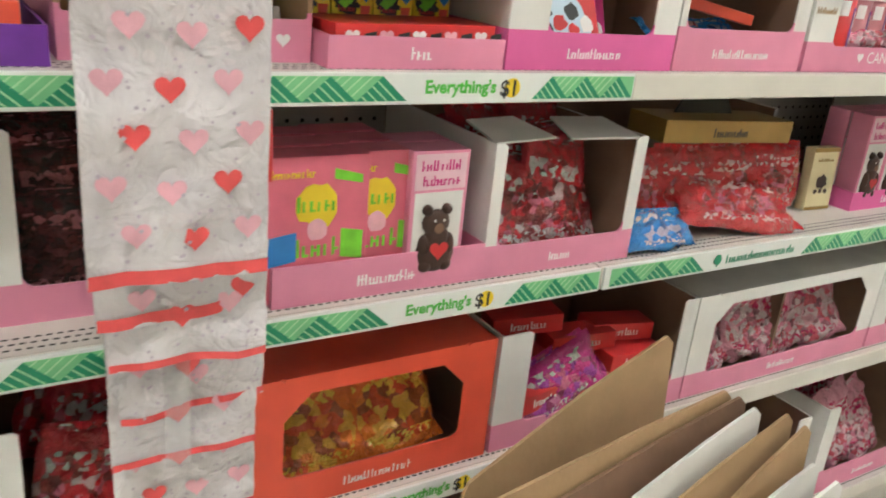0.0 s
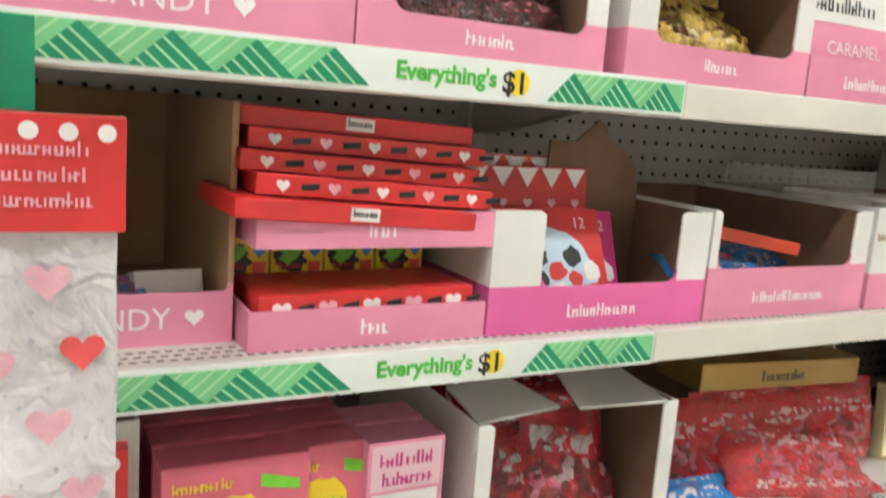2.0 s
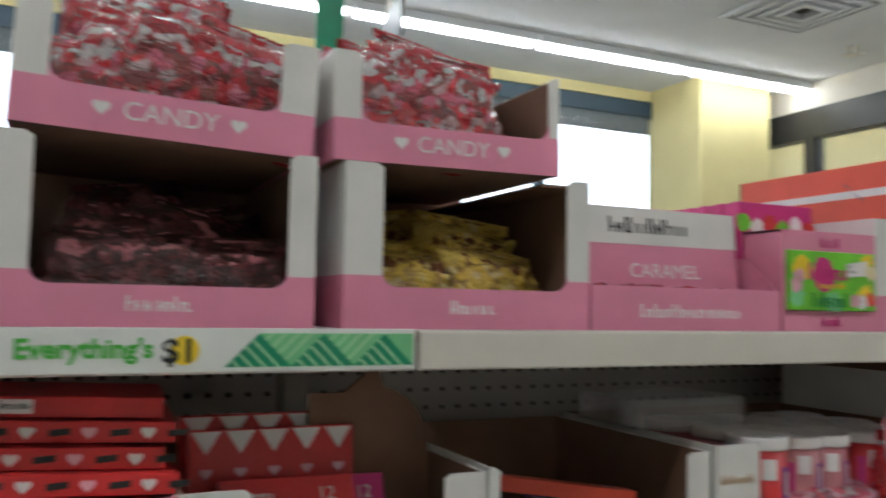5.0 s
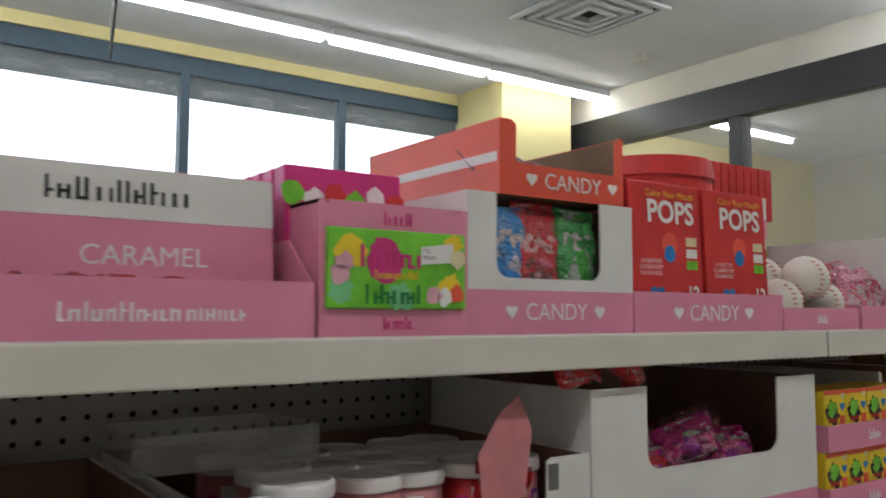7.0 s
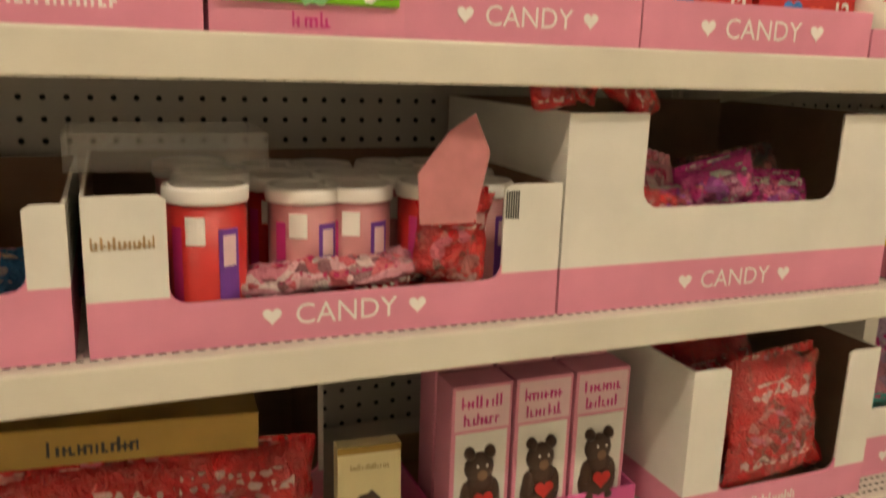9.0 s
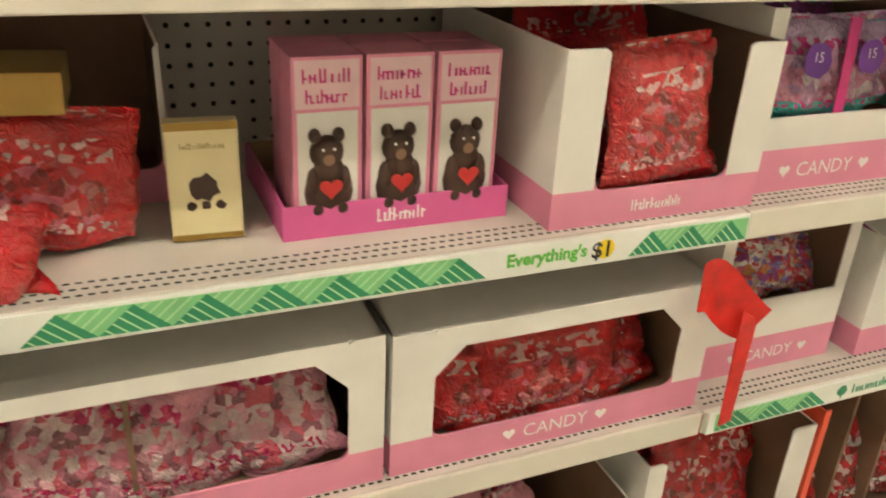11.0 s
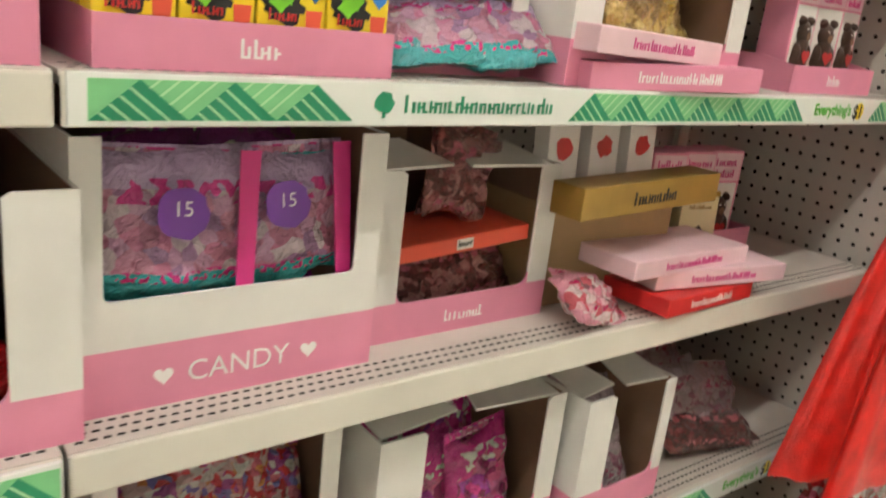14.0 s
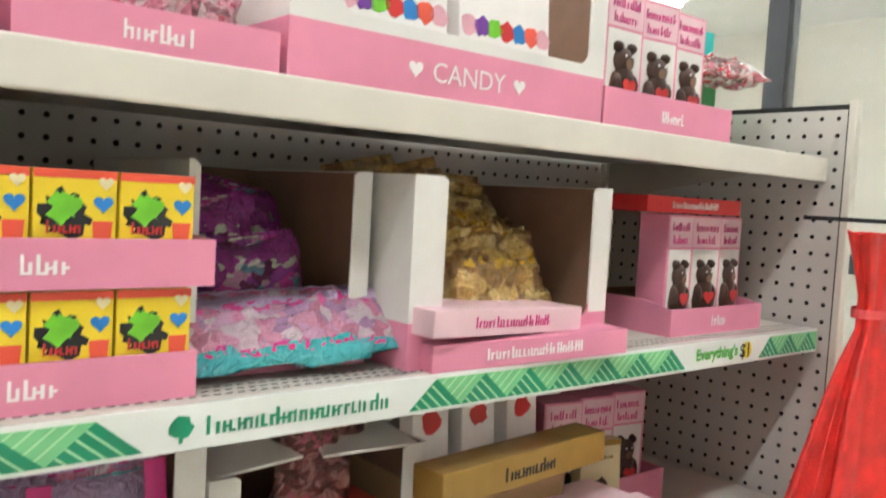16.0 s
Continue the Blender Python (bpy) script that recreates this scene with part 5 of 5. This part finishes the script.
def sack(x, y, z, w, h, label, tilt, seed, top=False):
    """A flat pack of printed treat sacks: wavy film, red hem, printed hearts, sometimes a header card."""
    s = thing("treat_sack", (x, y, z), label, "gift bag pack", "hanging treat sack packs", rot=(tilt, 0, 3 * (seed % 3) - 3))
    rng = random.Random(seed)
    nx, nz = 14, 26
    verts, faces = [], []
    f = lambda u, v: .009 * noise.noise(Vector((u * 3 + seed, v * 5, 1))) + .003 * noise.noise(Vector((u * 9, v * 12 + seed, 4)))
    for side in (0, 1):
        b = len(verts)
        for j in range(nz + 1):
            for i in range(nx + 1):
                u, v = i / nx, j / nz
                verts.append(((u - .5) * w, f(u, v) + side * .007, -v * h))
        for j in range(nz):
            for i in range(nx):
                q = b + j * (nx + 1) + i
                fc = (q, q + nx + 1, q + nx + 2, q + 1)
                faces.append(fc if not side else fc[::-1])
    me = bpy.data.meshes.new("film")
    me.from_pydata(verts, [], faces)
    me.materials.append(F["sack"])
    for p in me.polygons:
        p.use_smooth = True
    part("film", me, None, s)
    bm = bmesh.new()
    for j in range(2):
        for i in range(10):
            u0, u1, v = i / 10, (i + 1) / 10, 1 - .045 * (j + 0)
            z0, z1 = -h * (1 - .0), -h * (.955)
            if j == 0:
                bm.faces.new([bm.verts.new(((u - .5) * w, f(u, .98) - .0015, zz)) for u, zz in ((u0, z0), (u1, z0), (u1, z1), (u0, z1))])
    part("hem", bm, M["heart"], s, "red printed hem")
    k = 0
    for r in range(int(h / .042)):
        for cidx in range(3):
            cx = (cidx - 1) * w * .31 + (r % 2) * w * .12 - w * .05
            cz = -.03 - r * .042 - .006 * (cidx % 2)
            if -cz > h - .02 or abs(cx) > w * .42:
                continue
            yy = f(cx / w + .5, -cz / h) - .003
            part("printed_heart", plate(heart_pts(cx, cz, .026), yy - .0003, yy), M["heart" if (k * 7 + r) % 3 == 0 else "rose"], s)
            k += 1
    bm = bmesh.new()
    for q in range(90):
        cx, cz = rng.uniform(-.46, .46) * w, -rng.uniform(.02, .93) * h
        yy = f(cx / w + .5, -cz / h) - .0026
        g_ = rng.uniform(.0014, .0026)
        bm.faces.new([bm.verts.new((cx + dx * g_, yy, cz + dz * g_)) for dx, dz in ((-1, 0), (0, -1), (1, 0), (0, 1))])
    tagged(part("dot_print", bm, M["dots"], s), kind="stuff")
    if top:
        part("header_card", box(-w / 2 - .004, w / 2 + .004, -.004, .012, -.002, .062), M["red"], s, "red printed header card")
        for q in range(3):
            bars(s, M["rose"], 0, -.0045, .012 + .014 * q, w * .8, .008, q)
        for q in range(8):
            part("dot_mark", plate(dot_pts(-w * .45 + w * .13 * q, .053, .005, 10), -.0045, -.004), M["print"], s)
    return s


lab = "clear treat sack pack printed with red and pink hearts"
sack(-.617, -.135, 1.176, .150, .285, lab, 0, 1, True)
sack(-.612, -.120, 1.11, .146, .265, lab, 1, 2)
sack(-.606, -.110, .97, .140, .17, lab, -2, 3, True)
sack(-.596, -.098, .905, .140, .17, lab, 2, 5)
sack(-.604, -.086, .85, .140, .17, lab, -1, 7)
sack(-.600, -.074, .79, .140, .20, lab, 1, 9)


def gift_bag(x, y, z, w, h, seed, label):
    """A gathered drawstring gift bag with deep vertical folds."""
    g = thing("gift_bag", (x, y, z), label, "gift bag", "hanging red gift bags")
    n, m = 48, 16
    verts, faces = [], []
    for j in range(m + 1):
        v = j / m
        if v < .12:
            r = w * (.16 - .08 * v / .12)
        elif v < .2:
            r = w * .085
        else:
            r = w * (.09 + .41 * ((v - .2) / .8) ** .75)
        for i in range(n):
            a = 2 * math.pi * i / n
            k = 1 + (.20 * math.sin(7 * a + seed) + .10 * math.sin(13 * a + 2 * seed + v * 3)) * (.5 + .5 * v)
            verts.append((r * k * math.cos(a), .32 * r * k * math.sin(a), -v * h + .006 * noise.noise(Vector((a * 2, v * 6, seed)))))
    for j in range(m):
        for i in range(n):
            faces.append((j * n + i, (j + 1) * n + i, (j + 1) * n + (i + 1) % n, j * n + (i + 1) % n))
    me = bpy.data.meshes.new("folded_film")
    me.from_pydata(verts, [], faces)
    me.materials.append(M["fabric"] if seed != 3 else F["redwhite"])
    for p in me.polygons:
        p.use_smooth = True
    part("folded_film", me, None, g)
    bm = bmesh.new()
    bmesh.ops.create_cone(bm, cap_ends=False, segments=20, radius1=w * .1, radius2=w * .1, depth=.012, matrix=Matrix.Translation((0, 0, -h * .16)) @ Matrix.Diagonal((1, .5, 1, 1)))
    part("tie", bm, M["heart"], g)
    return g


peg_hook = thing("peg_hook", (2.40, -.02, 1.21), "black hang-tag and wire hook on the end panel", "hook")
part("wire", box(-.003, .003, -.10, .03, -.003, .003), M["black"], peg_hook)
part("hang_tag", box(-.02, .03, -.104, -.101, -.06, .02), M["ink"], peg_hook)
gift_bag(2.33, -.13, 1.195, .48, .64, 1, "gathered bright red plastic gift bag hanging on a hook")
gift_bag(2.27, -.12, .72, .46, .60, 3, "pink and red printed gift bag bunched below a red bag")
gift_bag(2.62, -.10, 1.10, .30, .60, 2, "red gift bag hanging behind another bag")

stack = thing("cardboard_stack", (-.17, -.30, 0), "flattened brown and white cartons standing in a leaning stack", "cardboard stack")
for i, (xl, zl, xr, zr, yb, lean, m_) in enumerate((
        (-.30, .585, .045, .716, -.185, 5, "kraft"), (-.31, .60, .10, .655, -.235, 4, "kraft"), (-.24, .575, .115, .65, -.255, 5, "brown"),
        (-.12, .575, .12, .645, -.275, 4, "white"), (-.16, .52, .165, .635, -.290, 4, "kraft"), (-.05, .50, .18, .625, -.305, 4, "kraft"),
        (.02, .53, .19, .575, -.322, 3, "white"), (-.10, .46, .215, .555, -.340, 3, "white"))):
    xl, xr = xl + .17, xr + .17
    pts = [(xl + .03, 0), (xr, 0), (xr, zr - .012), (xr - .012, zr), (xl + (xr - xl) * .55, zl + (zr - zl) * .6), (xl + .015, zl), (xl, zl - .03)]
    part("flat_carton", plate(pts, 0, .005), M[m_], stack, loc=(0, yb + .30, 0), rot=(-lean, 0, 1.5 - .8 * (i % 3)))

# hanging sign and its green strap over the next aisle
sg = thing("hanging_sign", (.80, 2.2, CEIL), "thin hanging sign panel on a rod from the ceiling", "sign")
part("rod", box(-.008, .008, -.008, .008, -.62, 0), M["steel"], sg)
part("sign_panel", box(-.3, .3, -.004, .004, -.80, -.62), M["black"], sg, rot=(0, 0, 78), loc=(0, 0, 0))
rb = thing("green_banner", (.21, 1.0, 0), "narrow green banner hanging from the ceiling", "banner")
part("banner_cloth", box(-.03, .03, -.003, .003, 1.75, CEIL), M["gd"], rb)
